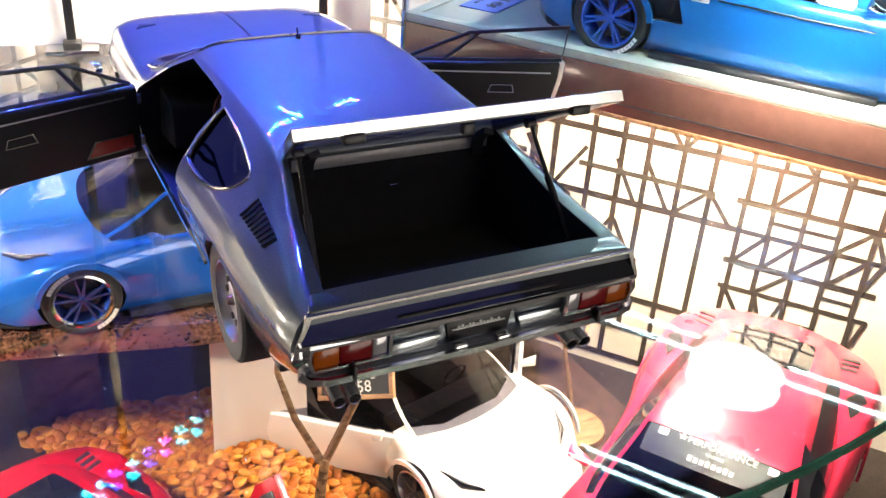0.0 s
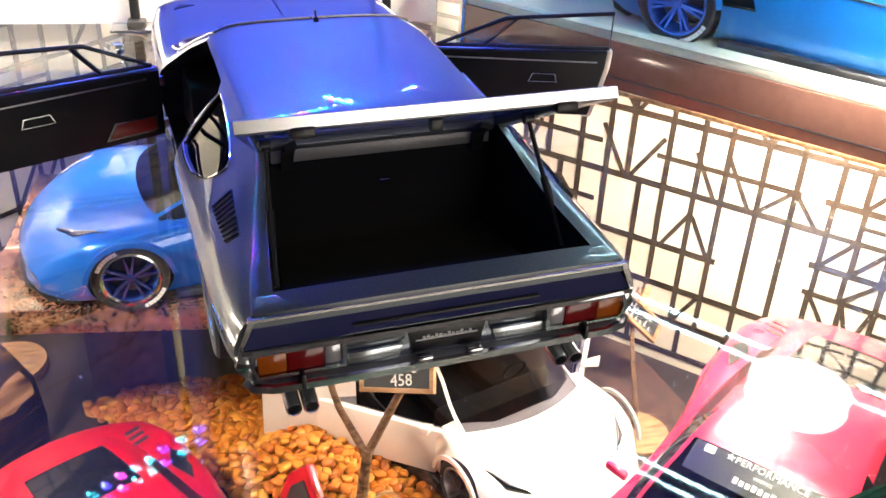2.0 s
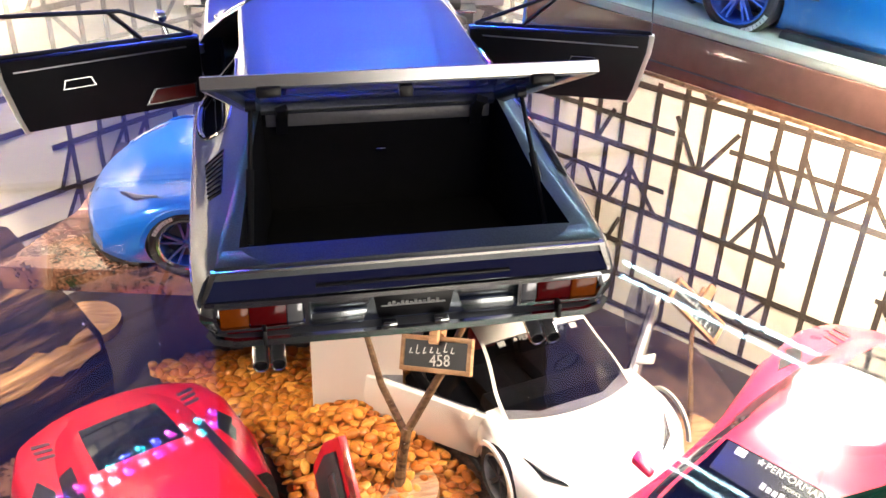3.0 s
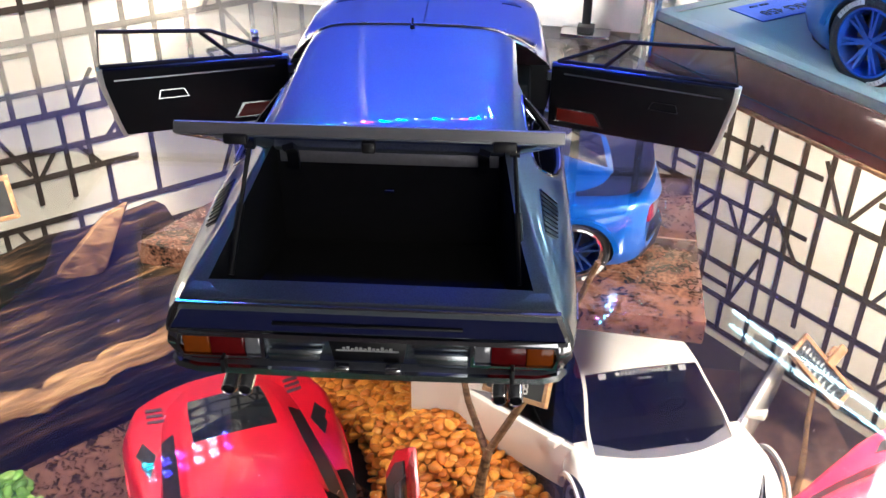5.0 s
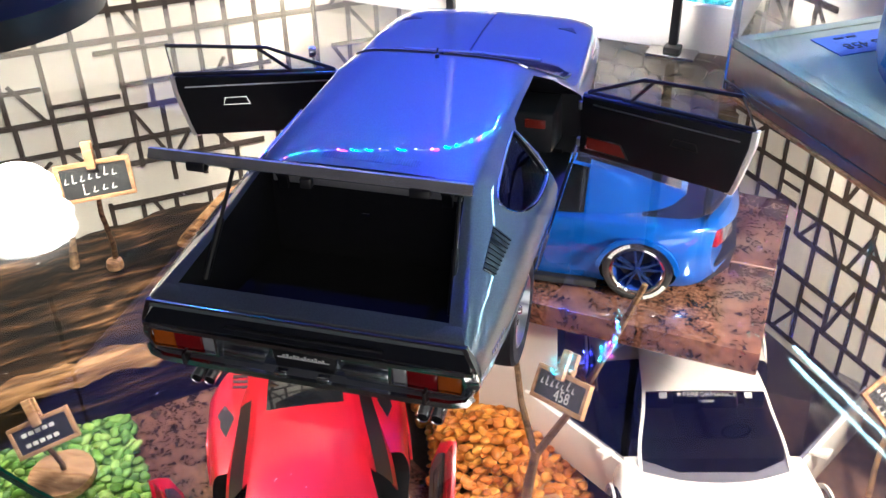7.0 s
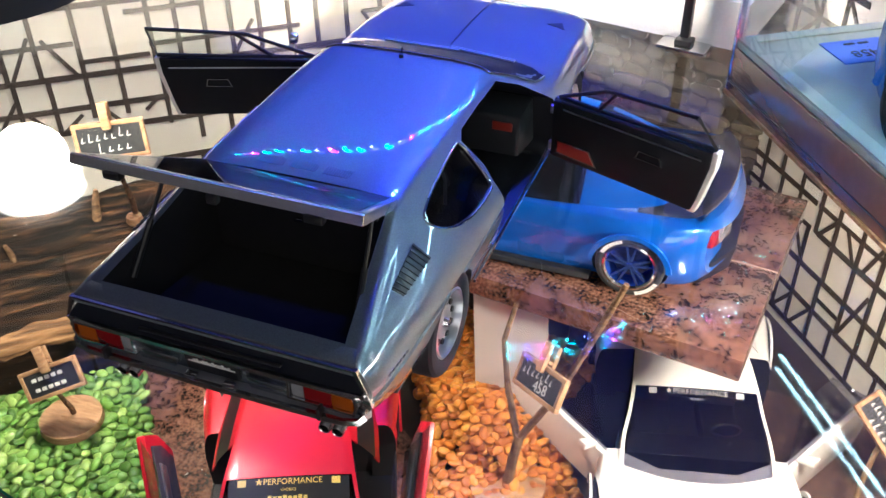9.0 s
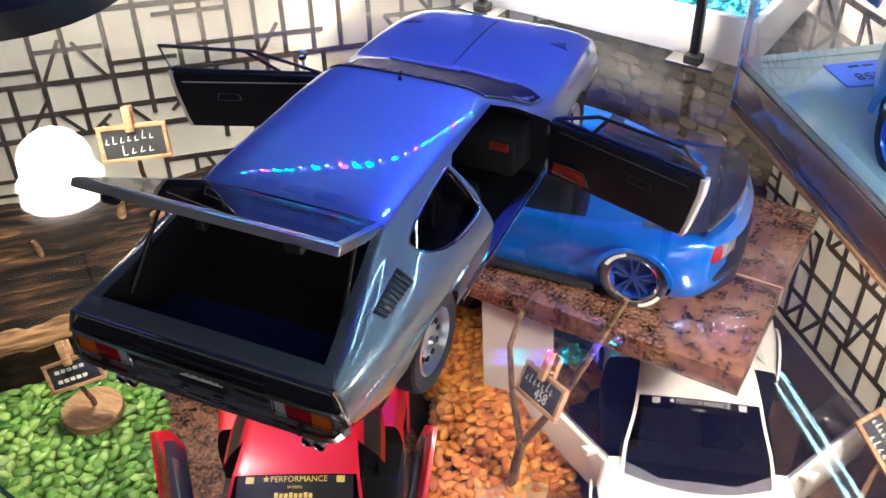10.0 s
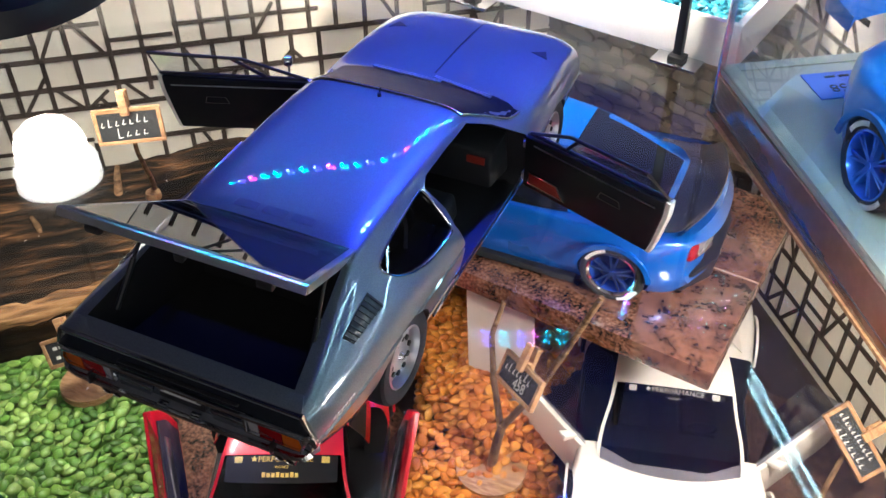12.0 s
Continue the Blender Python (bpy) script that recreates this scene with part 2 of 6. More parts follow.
ROOM_WALL = plain("room_wall", (0.36, 0.34, 0.32), 0.8)
BLUE_PANEL = glow("blue_panel", (0.03, 0.055, 1.0), 0.33)
BLUE_WALL = glow("blue_wall", (0.04, 0.08, 1.0), 0.38)
STRIP_GLOW = glow("blue_strip_glow", (0.03, 0.06, 1.0), 0.25)
PANEL_GLOW = glow("panel_glow", (1.0, 0.9, 0.78), 2.2)
TUBE_GLOW = glow("tube_glow", (0.55, 0.95, 1.0), 55.0)
PUCK_GLOW = puck_mat()
HALOS = [glow("halo_cyan", (0.0, 0.75, 1.0), 38.0), glow("halo_blue", (0.05, 0.05, 1.0), 38.0), glow("halo_magenta", (1.0, 0.05, 0.6), 38.0)]
LED_CYAN, LED_MAGENTA, LED_BLUE = glow("led_cyan", (0.03, 0.8, 1.0), 300), glow("led_magenta", (1.0, 0.08, 0.7), 300), glow("led_blue", (0.06, 0.08, 1.0), 300)

# ---- mesh tools (millimetres) ----
MM = 0.001


def finish(bm, sharp=35.0):
    bmesh.ops.recalc_face_normals(bm, faces=bm.faces)
    for f in bm.faces:
        f.smooth = True
    for e in bm.edges:
        e.smooth = len(e.link_faces) == 2 and e.calc_face_angle(0) < radians(sharp)


def part(name, bm, mat, parent=None, label="", sharp=35.0):
    """Links a bmesh (in mm) as one mesh object, under a thing or part if given."""
    finish(bm, sharp)
    bm.transform(Matrix.Scale(MM, 4))
    me = bpy.data.meshes.new(name)
    bm.to_mesh(me)
    bm.free()
    for m in mat if isinstance(mat, (list, tuple)) else [mat]:
        me.materials.append(m)
    ob = new(name, me)
    if parent is not None:
        ob.parent = parent
    if label:
        ob["label"] = label
    return ob


def thing(name, label, category, at=None, group="", kind=""):
    ob = new(name)
    ob.empty_display_size = 0.01
    if at is not None:
        ob.matrix_world = at
    return tagged(ob, label, category, group, kind)


def stand(x, y, z, fx, fy):
    """The pose, from mm, of a thing whose +y looks along (fx, fy)."""
    return Matrix.Translation((x * MM, y * MM, z * MM)) @ Matrix.Rotation(math.atan2(-fx, fy), 4, "Z")


def grid(rows, close_ends=False, closed=False):
    bm = bmesh.new()
    vs = [[bm.verts.new(p) for p in row] for row in rows]
    for a, b in zip(vs, vs[1:]):
        n = len(a)
        for i in range(n if closed else n - 1):
            j = (i + 1) % n
            bm.faces.new((a[i], a[j], b[j], b[i]))
    if close_ends:
        bm.faces.new(vs[0][::-1])
        bm.faces.new(vs[-1])
    return bm


def prism(poly, axis, lo, hi):
    """A polygon of 2D points drawn out along an axis: x (points y, z), y (x, z) or z (x, y)."""
    put = {"x": lambda p, h: (h, p[0], p[1]), "y": lambda p, h: (p[0], h, p[1]), "z": lambda p, h: (p[0], p[1], h)}[axis]
    bm = bmesh.new()
    a, b = [bm.verts.new(put(p, lo)) for p in poly], [bm.verts.new(put(p, hi)) for p in poly]
    n = len(poly)
    bm.faces.new(a[::-1])
    bm.faces.new(b)
    for i in range(n):
        bm.faces.new((a[i], a[(i + 1) % n], b[(i + 1) % n], b[i]))
    return bm


def hexa(bottom, top):
    """A solid from two polygons of 3D points."""
    bm = bmesh.new()
    a, b = [bm.verts.new(p) for p in bottom], [bm.verts.new(p) for p in top]
    n = len(a)
    bm.faces.new(a[::-1])
    bm.faces.new(b)
    for i in range(n):
        bm.faces.new((a[i], a[(i + 1) % n], b[(i + 1) % n], b[i]))
    return bm


def bevelled(bm, width, segments=2, limit=30):
    bmesh.ops.recalc_face_normals(bm, faces=bm.faces)
    es = [e for e in bm.edges if len(e.link_faces) == 2 and e.calc_face_angle(0) > radians(limit)]
    bmesh.ops.bevel(bm, geom=es, offset=width, segments=segments, affect="EDGES", profile=0.5, clamp_overlap=True)
    return bm


def box(x0, y0, z0, x1, y1, z1, bevel=0.0):
    bm = prism([(x0, y0), (x1, y0), (x1, y1), (x0, y1)], "z", z0, z1)
    return bevelled(bm, bevel) if bevel else bm


def tube(points, r, n=8, r_end=None, cap=True):
    """A round bar along points."""
    pts = [Vector(p) for p in points]
    rows = []
    for i, p in enumerate(pts):
        d = (pts[min(i + 1, len(pts) - 1)] - pts[max(i - 1, 0)]).normalized()
        q = d.to_track_quat("Z", "Y")
        rr = r if r_end is None else r + (r_end - r) * i / (len(pts) - 1)
        rows.append([p + q @ Vector((rr * math.cos(a), rr * math.sin(a), 0)) for a in [2 * math.pi * k / n for k in range(n)]])
    return grid(rows, cap, True)


def lathe(profile, n=32, axis="x"):
    """A profile of (radius, height) turned about an axis, closed into itself."""
    put = {"x": lambda r, a, h: (h, r * math.cos(a), r * math.sin(a)), "z": lambda r, a, h: (r * math.cos(a), r * math.sin(a), h), "y": lambda r, a, h: (r * math.cos(a), h, r * math.sin(a))}[axis]
    rows = [[put(r, 2 * math.pi * k / n, h) for k in range(n)] for r, h in profile]
    rows.append(rows[0])
    bm = grid(rows, False, True)
    bmesh.ops.remove_doubles(bm, verts=bm.verts, dist=1e-4)
    return bm


def join(*bms):
    out = bmesh.new()
    for bm in bms:
        me = bpy.data.meshes.new("tmp")
        bm.to_mesh(me)
        bm.free()
        out.from_mesh(me)
        bpy.data.meshes.remove(me)
    return out


def moved(bm, m):
    bm.transform(m)
    return bm


def plain_object(bm, mat):
    bmesh.ops.recalc_face_normals(bm, faces=bm.faces)
    me = bpy.data.meshes.new("tmp")
    bm.to_mesh(me)
    bm.free()
    me.materials.append(mat)
    return new("tmp", me)


def carved(bm, mat, cuts):
    """A solid less the cuts, each a bmesh and the material of its cut faces. Returns a bmesh and its materials."""
    ob = plain_object(bm, mat)
    for cut, m in cuts:
        c = plain_object(cut, m)
        mod = ob.modifiers.new("cut", "BOOLEAN")
        mod.operation, mod.object, mod.solver, mod.material_mode = "DIFFERENCE", c, "EXACT", "TRANSFER"
        need = len(ob.data.polygons) * 0.5
        for nudge in (0.0, 0.13, 0.29, 0.47):
            c.location = (nudge, nudge * 0.7, nudge * 0.4)
            me = bpy.data.meshes.new_from_object(ob.evaluated_get(bpy.context.evaluated_depsgraph_get()))
            if len(me.polygons) > need:
                break
        ob.modifiers.clear()
        old = ob.data
        ob.data = me
        bpy.data.meshes.remove(old)
        cm = c.data
        bpy.data.objects.remove(c)
        bpy.data.meshes.remove(cm)
    out = bmesh.new()
    out.from_mesh(ob.data)
    mats = list(ob.data.materials)
    me = ob.data
    bpy.data.objects.remove(ob)
    bpy.data.meshes.remove(me)
    return out, mats


def smooth_at(table, y):
    """Interpolates rows (y, a, b, ...) smoothly (monotone-ish cubic)."""
    ys = [r[0] for r in table]
    i = max(0, min(len(ys) - 2, sum(1 for v in ys if v <= y) - 1))
    h = ys[i + 1] - ys[i]
    t = max(0.0, min(1.0, (y - ys[i]) / h))
    out = []
    for k in range(1, len(table[0])):
        def slope(j):
            if j <= 0 or j >= len(ys) - 1:
                j0, j1 = (0, 1) if j <= 0 else (len(ys) - 2, len(ys) - 1)
                return (table[j1][k] - table[j0][k]) / (ys[j1] - ys[j0])
            a = (table[j][k] - table[j - 1][k]) / (ys[j] - ys[j - 1])
            b = (table[j + 1][k] - table[j][k]) / (ys[j + 1] - ys[j])
            return 0.0 if a * b <= 0 else 2 * a * b / (a + b)
        p0, p1, m0, m1 = table[i][k], table[i + 1][k], slope(i) * h, slope(i + 1) * h
        out.append((2 * t ** 3 - 3 * t ** 2 + 1) * p0 + (t ** 3 - 2 * t ** 2 + t) * m0 + (-2 * t ** 3 + 3 * t ** 2) * p1 + (t ** 3 - t ** 2) * m1)
    return out


def text_mesh(words, size, mat, parent, place, label="", name="lettering"):
    """Raised letters of the built-in font; size and place in mm."""
    cu = bpy.data.curves.new("tmp", "FONT")
    cu.body, cu.size, cu.align_x, cu.align_y, cu.extrude = words, size * MM, "CENTER", "CENTER", 0.0001
    cu.resolution_u = 2
    ob = new("tmp", cu)
    me = bpy.data.meshes.new_from_object(ob.evaluated_get(bpy.context.evaluated_depsgraph_get()))
    bpy.data.objects.remove(ob)
    bpy.data.curves.remove(cu)
    me.materials.clear()
    me.materials.append(mat)
    out = new(name, me)
    out.parent = parent
    m = place.copy()
    m.translation *= MM
    out.matrix_basis = m
    if label:
        out["label"] = label
    return out


def mark_bars(count, size, mat, parent, place, name="lettering"):
    """A row of upright bars in the place of a maker's name; size and place in mm."""
    step = size * 0.62
    bits = [box((k - count / 2) * step, -size * 0.34, 0, (k - count / 2) * step + step * 0.72, size * (0.22 + 0.12 * ((k * 5) % 3 == 0)), 0.2) for k in range(count)]
    out = part(name, join(*bits), mat, parent)
    m = place.copy()
    m.translation *= MM
    out.matrix_basis = m
    return out


def chalk_strokes(count, size, mat, parent, place, name="chalk_writing", seed=5):
    """A row of loose slanting chalk bars in the place of a name; size and place in mm."""
    rnd = random.Random(seed + count)
    step, bits = size * 0.5, []
    for k in range(count):
        x, y = (k - count / 2) * step, -size * 0.26 + rnd.uniform(-0.05, 0.05) * size
        tall = size * (0.64 if (k * 5 + count) % 4 == 0 else 0.34) * rnd.uniform(0.85, 1.1)
        lean = rnd.uniform(0.05, 0.2) * size
        bits.append(tube([(x, y, 0), (x + lean * 0.5, y + tall * 0.5, 0), (x + lean, y + tall, 0)], 0.42, 5, 0.3))
        bits.append(tube([(x + 0.04 * size, y, 0), (x + step * 0.5, y + 0.03 * size, 0)], 0.34, 5, 0.26))
    out = part(name, moved(join(*bits), Matrix.Diagonal((1, 1, 0.3, 1))), mat, parent)
    m = place.copy()
    m.translation *= MM
    out.matrix_basis = m
    return out


def facing(origin, right, up):
    """The pose of a flat thing from its right and up directions."""
    r = Vector(right).normalized()
    n = r.cross(Vector(up)).normalized()
    u = n.cross(r)
    m = Matrix((r, u, n)).transposed().to_4x4()
    m.translation = Vector(origin)
    return m

# ---- the showcase ----
FLOOR = -235.0
LDIR, RDIR = Vector((math.cos(radians(38)), math.sin(radians(38)), 0)), Vector((math.cos(radians(-52)), math.sin(radians(-52)), 0))
CORNER = Vector((23, 591, 0))


def wall_frame(name, direction, reach, label):
    """A wall from the back corner along a direction, its front face plain plaster print. Returns it and its frame."""
    d = Vector(direction)
    n = Vector((d.y, -d.x, 0))
    if n.y > 0:
        n = -n
    m = Matrix((d, Vector((0, 0, 1)), n)).transposed().to_4x4()
    m.translation = CORNER * MM
    ob = part(name, box(0, FLOOR - 20, -12, reach, 60, 0), PLASTER)
    ob.matrix_world = m
    tagged(ob, label, "wall", kind="structure")
    return ob


wall_left = wall_frame("wall_left", -LDIR, 640, "cream half-timbered backdrop panel with dark printed beams")
wall_right = wall_frame("wall_right", RDIR, 640, "cream half-timbered backdrop panel with dark printed beams")

tagged(part("floor", box(-760, -420, FLOOR - 20, 760, 760, FLOOR), DARK_TILE), "dark stone base board of the showcase", "floor", kind="structure")

# room that closes the place
for nm, b in (("room_wall_front", box(-1500, -1620, -900, 1500, -1600, 1500)), ("room_wall_back", box(-1500, 1300, -900, 1500, 1320, 1500)), ("room_wall_west", box(-1520, -1600, -900, -1500, 1300, 1500)), ("room_wall_east", box(1500, -1600, -900, 1520, 1300, 1500)), ("room_floor", box(-1520, -1620, -920, 1520, 1320, -900)), ("ceiling", box(-1520, -1620, 1500, 1520, 1320, 1520))):
    tagged(part(nm, b, ROOM_FLOOR if nm == "room_floor" else ROOM_WALL), "plain dim grey surface of the room", "wall", kind="structure")

# unseen blue panels added above and behind the showcase, for blue in the reflections
panel = thing("unseen_blue_panel", "unseen blue glowing panel added over the showcase", "light panel", kind="structure")
part("diffuser", box(-600, 420, 560, 620, 1250, 566), BLUE_PANEL, panel)
part("frame", join(box(-610, 410, 556, -600, 1260, 575), box(620, 410, 556, 630, 1260, 575), box(-600, 410, 556, 620, 420, 575), box(-600, 1250, 556, 620, 1260, 575)), BLACK, panel)
back_panel = thing("unseen_back_panel", "unseen blue glowing panel added behind the showcase", "light panel", kind="structure")
part("diffuser", box(-900, 1284, 130, 900, 1290, 560), BLUE_WALL, back_panel)
part("frame", join(box(-910, 1280, 120, 910, 1294, 130), box(-910, 1280, 560, 910, 1294, 570)), BLACK, back_panel)
# unseen blue strip, added so that the tail window mirrors some blue
blue_strip = thing("unseen_blue_strip", "unseen blue glowing strip added behind the viewer for the tail window", "light box", kind="structure")
part("diffuser", box(-700, -1598, 330, 900, -1592, 640), STRIP_GLOW, blue_strip)
part("frame", join(box(-710, -1598, 320, 910, -1588, 330), box(-710, -1598, 640, 910, -1588, 650)), BLACK, blue_strip)
# unseen glowing panels behind the viewer, added for bright reflections in the tail
window = thing("unseen_glow_panels", "unseen bright panels added behind the viewer for the tail's reflections", "window", kind="structure")
part("pane", box(220, -1598, -850, 1400, -1594, 0), PANEL_GLOW, window)
part("pane", box(300, -1598, 880, 1400, -1594, 1460), PANEL_GLOW, window)
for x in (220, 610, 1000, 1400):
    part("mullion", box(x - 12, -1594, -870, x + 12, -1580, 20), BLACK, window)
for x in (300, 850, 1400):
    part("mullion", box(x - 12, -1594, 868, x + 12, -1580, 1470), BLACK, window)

# bow-fronted glass shelf
arc = []
for k in range(49):
    a = radians(-90 - 62 + 124 * k / 48)
    arc.append((40 + 408 * math.cos(a), 364 + 408 * math.sin(a)))
shelf = thing("glass_shelf", "clear bow-fronted glass shelf with a green edge", "shelf", kind="structure")
outline = arc + [(400, 170 + 10), (60, 560), (-300, 280)]
pane = part("pane", prism(outline, "z", -4.5, 0), SHELF_GLASS, shelf, sharp=1)
pane.visible_shadow = False
edge_rows = []
for x, y in arc:
    r = Vector((x - 40, y - 364)).normalized()
    edge_rows.append([(x + r.x * w, y + r.y * w, z) for w, z in ((0.05, -0.1), (0.6, -0.6), (0.8, -2.2), (0.6, -3.9), (0.05, -4.4))])
part("edge", grid(edge_rows), GLASS_EDGE, shelf, "polished green glass edge")


# lamps
def puck_lamp(x, y, z, r, label):
    ob = thing("puck_lamp", label, "lamp", pose(x * MM, y * MM, z * MM))
    part("housing", lathe([(0.1, 16), (r * 0.8, 16), (r * 0.97, 13), (r, 9), (r, 1), (r * 0.94, 0), (r * 0.86, 1), (r * 0.86, 6), (0.1, 6)], 40, "z"), BLACK, ob)
    g = min(r * 0.9, 24)
    part("diffuser", lathe([(0.1, 4.4), (g * 0.9, 4.4), (g, 3.4), (g * 0.9, 2.6), (0.1, 2.4)], 32, "z"), PUCK_GLOW, ob, "bright warm white diffuser")
    part("rod", tube([(0, 0, 16), (0, 0, 300)], 0.9), BLACK, ob)
    # worn lettering round the rim, too small to read
    bars = []
    for k in range(14):
        a = radians(200 + k * 9)
        bars.append(moved(box(-1.6, -0.9, 16.0, 1.6 - (k % 3) * 0.5, 0.9, 16.3), Matrix.Rotation(a + math.pi / 2, 4, "Z") @ Matrix.Translation((0, -r * 0.72, 0))))
    part("lettering", join(*bars), plain("grey_print", (0.12, 0.12, 0.12), 0.5), ob)
    return ob


puck_lamp(-231, 171, 52, 62, "round black puck lamp hanging over the glass shelf")
puck_lamp(204, 97, 98, 26, "round black puck lamp lit over the glass shelf")


def tube_lamp(a, b, label):
    a, b = Vector(a), Vector(b)
    ob = thing("tube_lamp", label, "lamp", Matrix.Translation(a * MM), "tube lamps")
    d = b - a
    part("tube", tube([(0, 0, 0), d], 1.05, 12), TUBE_GLOW, ob)
    for k, p in enumerate((Vector(), d)):
        s = d.normalized() * (5 if k else -5)
        part("end_cap", tube([p, p + s], 2.4, 12), BLACK, ob)
    part("back", hexa([(-1.7, -1, 2.0), (1.7, 1, 2.0), (1.7 + d.x, 1 + d.y, 2.0), (-1.7 + d.x, -1 + d.y, 2.0)], [(-1.7, -1, 5), (1.7, 1, 5), (1.7 + d.x, 1 + d.y, 5), (-1.7 + d.x, -1 + d.y, 5)]), BLACK, ob, "slim black housing")


tube_lamp((157, 233, 113), (275, 54, 113), "slim white tube lamp over the display case")

tube_lamp((150, 163, 175), (235, 40, 175), "slim white tube lamp over the glass shelf")

# coloured light string above the shelf
string = thing("light_string", "string of small coloured lights on a dark wire", "light string")
STRETCHES = [
    [(-150, 190, 200), (-128, 206, 200), (-99, 226, 200), (-70, 247, 200), (-40, 265, 200), (-10, 277, 200), (12, 287, 200), (35, 302, 200), (56, 313, 201), (63, 340, 212), (62, 378, 228), (60, 417, 243)],
    [(100, 318, 184), (118, 380, 216), (138, 462, 265)],
]
for n, way in enumerate(STRETCHES):
    wire = []
    for k in range(len(way) - 1):
        a, b = Vector(way[k]), Vector(way[k + 1])
        steps = max(2, round((b - a).length / 10))
        wire += [a.lerp(b, j / steps) + Vector((0, 0, 1.5 * math.sin(k * 2.1 + j))) for j in range(steps)]
    part("wire", tube(wire, 0.5, 6), BLACK, string)
    for k, p in enumerate(wire):
        # added glowing patches stand for the halo round each bulb
        if n == 0 and k + 1 < len(wire):
            a, b = p, wire[k + 1]
            across = (b - a).cross(Vector((0, 0, 1))).normalized() * 2.1
            b = a.lerp(b, 0.5)
            ends = (a - across, b - across, b + across, a + across)
            part("tape", hexa(ends, [v + Vector((0, 0, 0.8)) for v in ends]), HALOS[(0, 1, 2, 0, 0, 1)[k % 6]], string)
        if n == 0 or k % 2:
            m = (LED_CYAN, LED_BLUE, LED_MAGENTA, LED_CYAN, LED_CYAN, LED_BLUE)[(k + n) % 6]
            r = 1.0 if n == 0 else 0.7
            part("bulb", moved(lathe([(0.05, -1.2 * r), (0.8 * r, -0.9 * r), (1.1 * r, 0), (0.8 * r, 0.9 * r), (0.05, 1.2 * r)], 10, "z"), Matrix.Translation(p - Vector((0, 0, 2.2)))), m, string)

# ---- the silver coupe on the glass shelf ----
# y, then bottom half-width and height, widest, belt, roof rail, crown
COUPE = [
    (3.0, 41.0, 27.0, 47.6, 36.0, 46.6, 41.0, 43.8, 45.6, 46.6),
    (10, 42.0, 22.0, 48.9, 36.0, 47.8, 42.0, 42.9, 47.3, 48.2),
    (30, 43.5, 15.0, 50.0, 35.5, 47.7, 44.0, 38.7, 51.8, 52.6),
    (57, 44.5, 13.0, 50.6, 35.0, 47.9, 45.0, 33.6, 60.2, 62.3),
    (66, 44.8, 12.5, 50.7, 34.8, 48.0, 44.8, 33.5, 61.2, 63.3),
    (80, 45.0, 12.0, 50.8, 34.5, 48.1, 44.6, 33.4, 61.8, 64.0),
    (98, 45.0, 12.0, 50.9, 34.0, 48.2, 44.0, 33.6, 62.2, 64.5),
    (120, 45.0, 12.0, 50.9, 34.0, 48.3, 43.4, 33.8, 62.3, 64.8),
    (138, 45.0, 12.0, 50.8, 34.0, 47.8, 43.0, 34.0, 61.6, 65.4),
    (152, 45.0, 12.0, 50.6, 34.0, 48.0, 42.8, 38.5, 55.5, 60.6),
    (169, 45.0, 12.0, 50.4, 34.0, 48.2, 42.2, 45.0, 46.6, 54.0),
    (184, 45.0, 12.5, 50.3, 33.6, 48.3, 41.4, 46.4, 46.0, 48.8),
    (205, 45.0, 13.0, 50.0, 33.2, 48.2, 40.4, 46.2, 45.8, 48.9),
    (225, 44.5, 14.0, 49.2, 32.0, 47.6, 38.8, 45.2, 45.0, 48.2),
    (241, 43.0, 16.0, 47.8, 30.0, 46.4, 36.6, 44.0, 43.0, 46.5),
    (252, 41.0, 18.0, 45.5, 28.0, 44.4, 33.6, 42.0, 37.6, 42.6),
    (258, 38.0, 20.0, 42.0, 27.0, 41.6, 31.0, 39.0, 33.6, 37.0),
]


def crown(u):
    """Rise of the upper surface from its rail (u = 1) to the middle: flat, with a tight edge."""
    return 0.72 * (1 - u ** 9) + 0.28 * (1 - u * u)


def coupe_half(y):
    wb, zb, wm, zm, ws, zs, wr, zr, zt = smooth_at(COUPE, y)
    pts = [(0, zb), (wb * 0.5, zb), (wb - 2, zb)]
    for k in range(1, 5):
        f = k / 5
        pts.append((wb + (wm - wb) * f ** 0.7, zb + 1 + (zm - 1.2 - zb - 1) * f))
    pts += [(wm - 0.1, zm - 0.9), (wm - 0.75, zm - 0.35), (wm - 0.75, zm + 0.35), (wm - 0.1, zm + 0.9)]
    for k in range(1, 5):
        f = k / 5
        pts.append((wm + (ws - wm) * f ** 2.0, zm + 0.9 + (zs - zm - 0.9) * f))
    pts.append((ws, zs))
    for k in range(1, 6):
        f = k / 6
        pts.append((ws + (wr - ws) * f + 0.5 * math.sin(math.pi * f), zs + (zr - zs) * f))
    pts += [(wr + 0.25, zr - 0.5), (wr - 0.3, zr + 0.15), (wr - 1.2, zr + 0.45)]
    z0 = zr + 0.45
    for k in range(1, 9):
        u = 1 - (k / 9) ** 1.7
        pts.append(((wr - 1.2) * u, z0 + (zt - z0) * crown(u)))
    pts.append((0, zt))
    return pts


def coupe_top(x, y):
    """Height of the upper surface."""
    *_, wr, zr, zt = smooth_at(COUPE, y)
    w = wr - 1.2
    return zr + 0.45 + (zt - zr - 0.45) * crown(min(1, abs(x) / w))


def on_side(y, z):
    """Half-width of the upper flank at a height."""
    wb, zb, wm, zm, ws, zs, wr, zr, zt = smooth_at(COUPE, y)
    if z <= zs:
        return wm + (ws - wm) * max(0, (z - zm) / (zs - zm)) ** 2.0
    f = min(1, (z - zs) / (zr - zs))
    return ws + (wr - ws) * f + 0.5 * math.sin(math.pi * f)


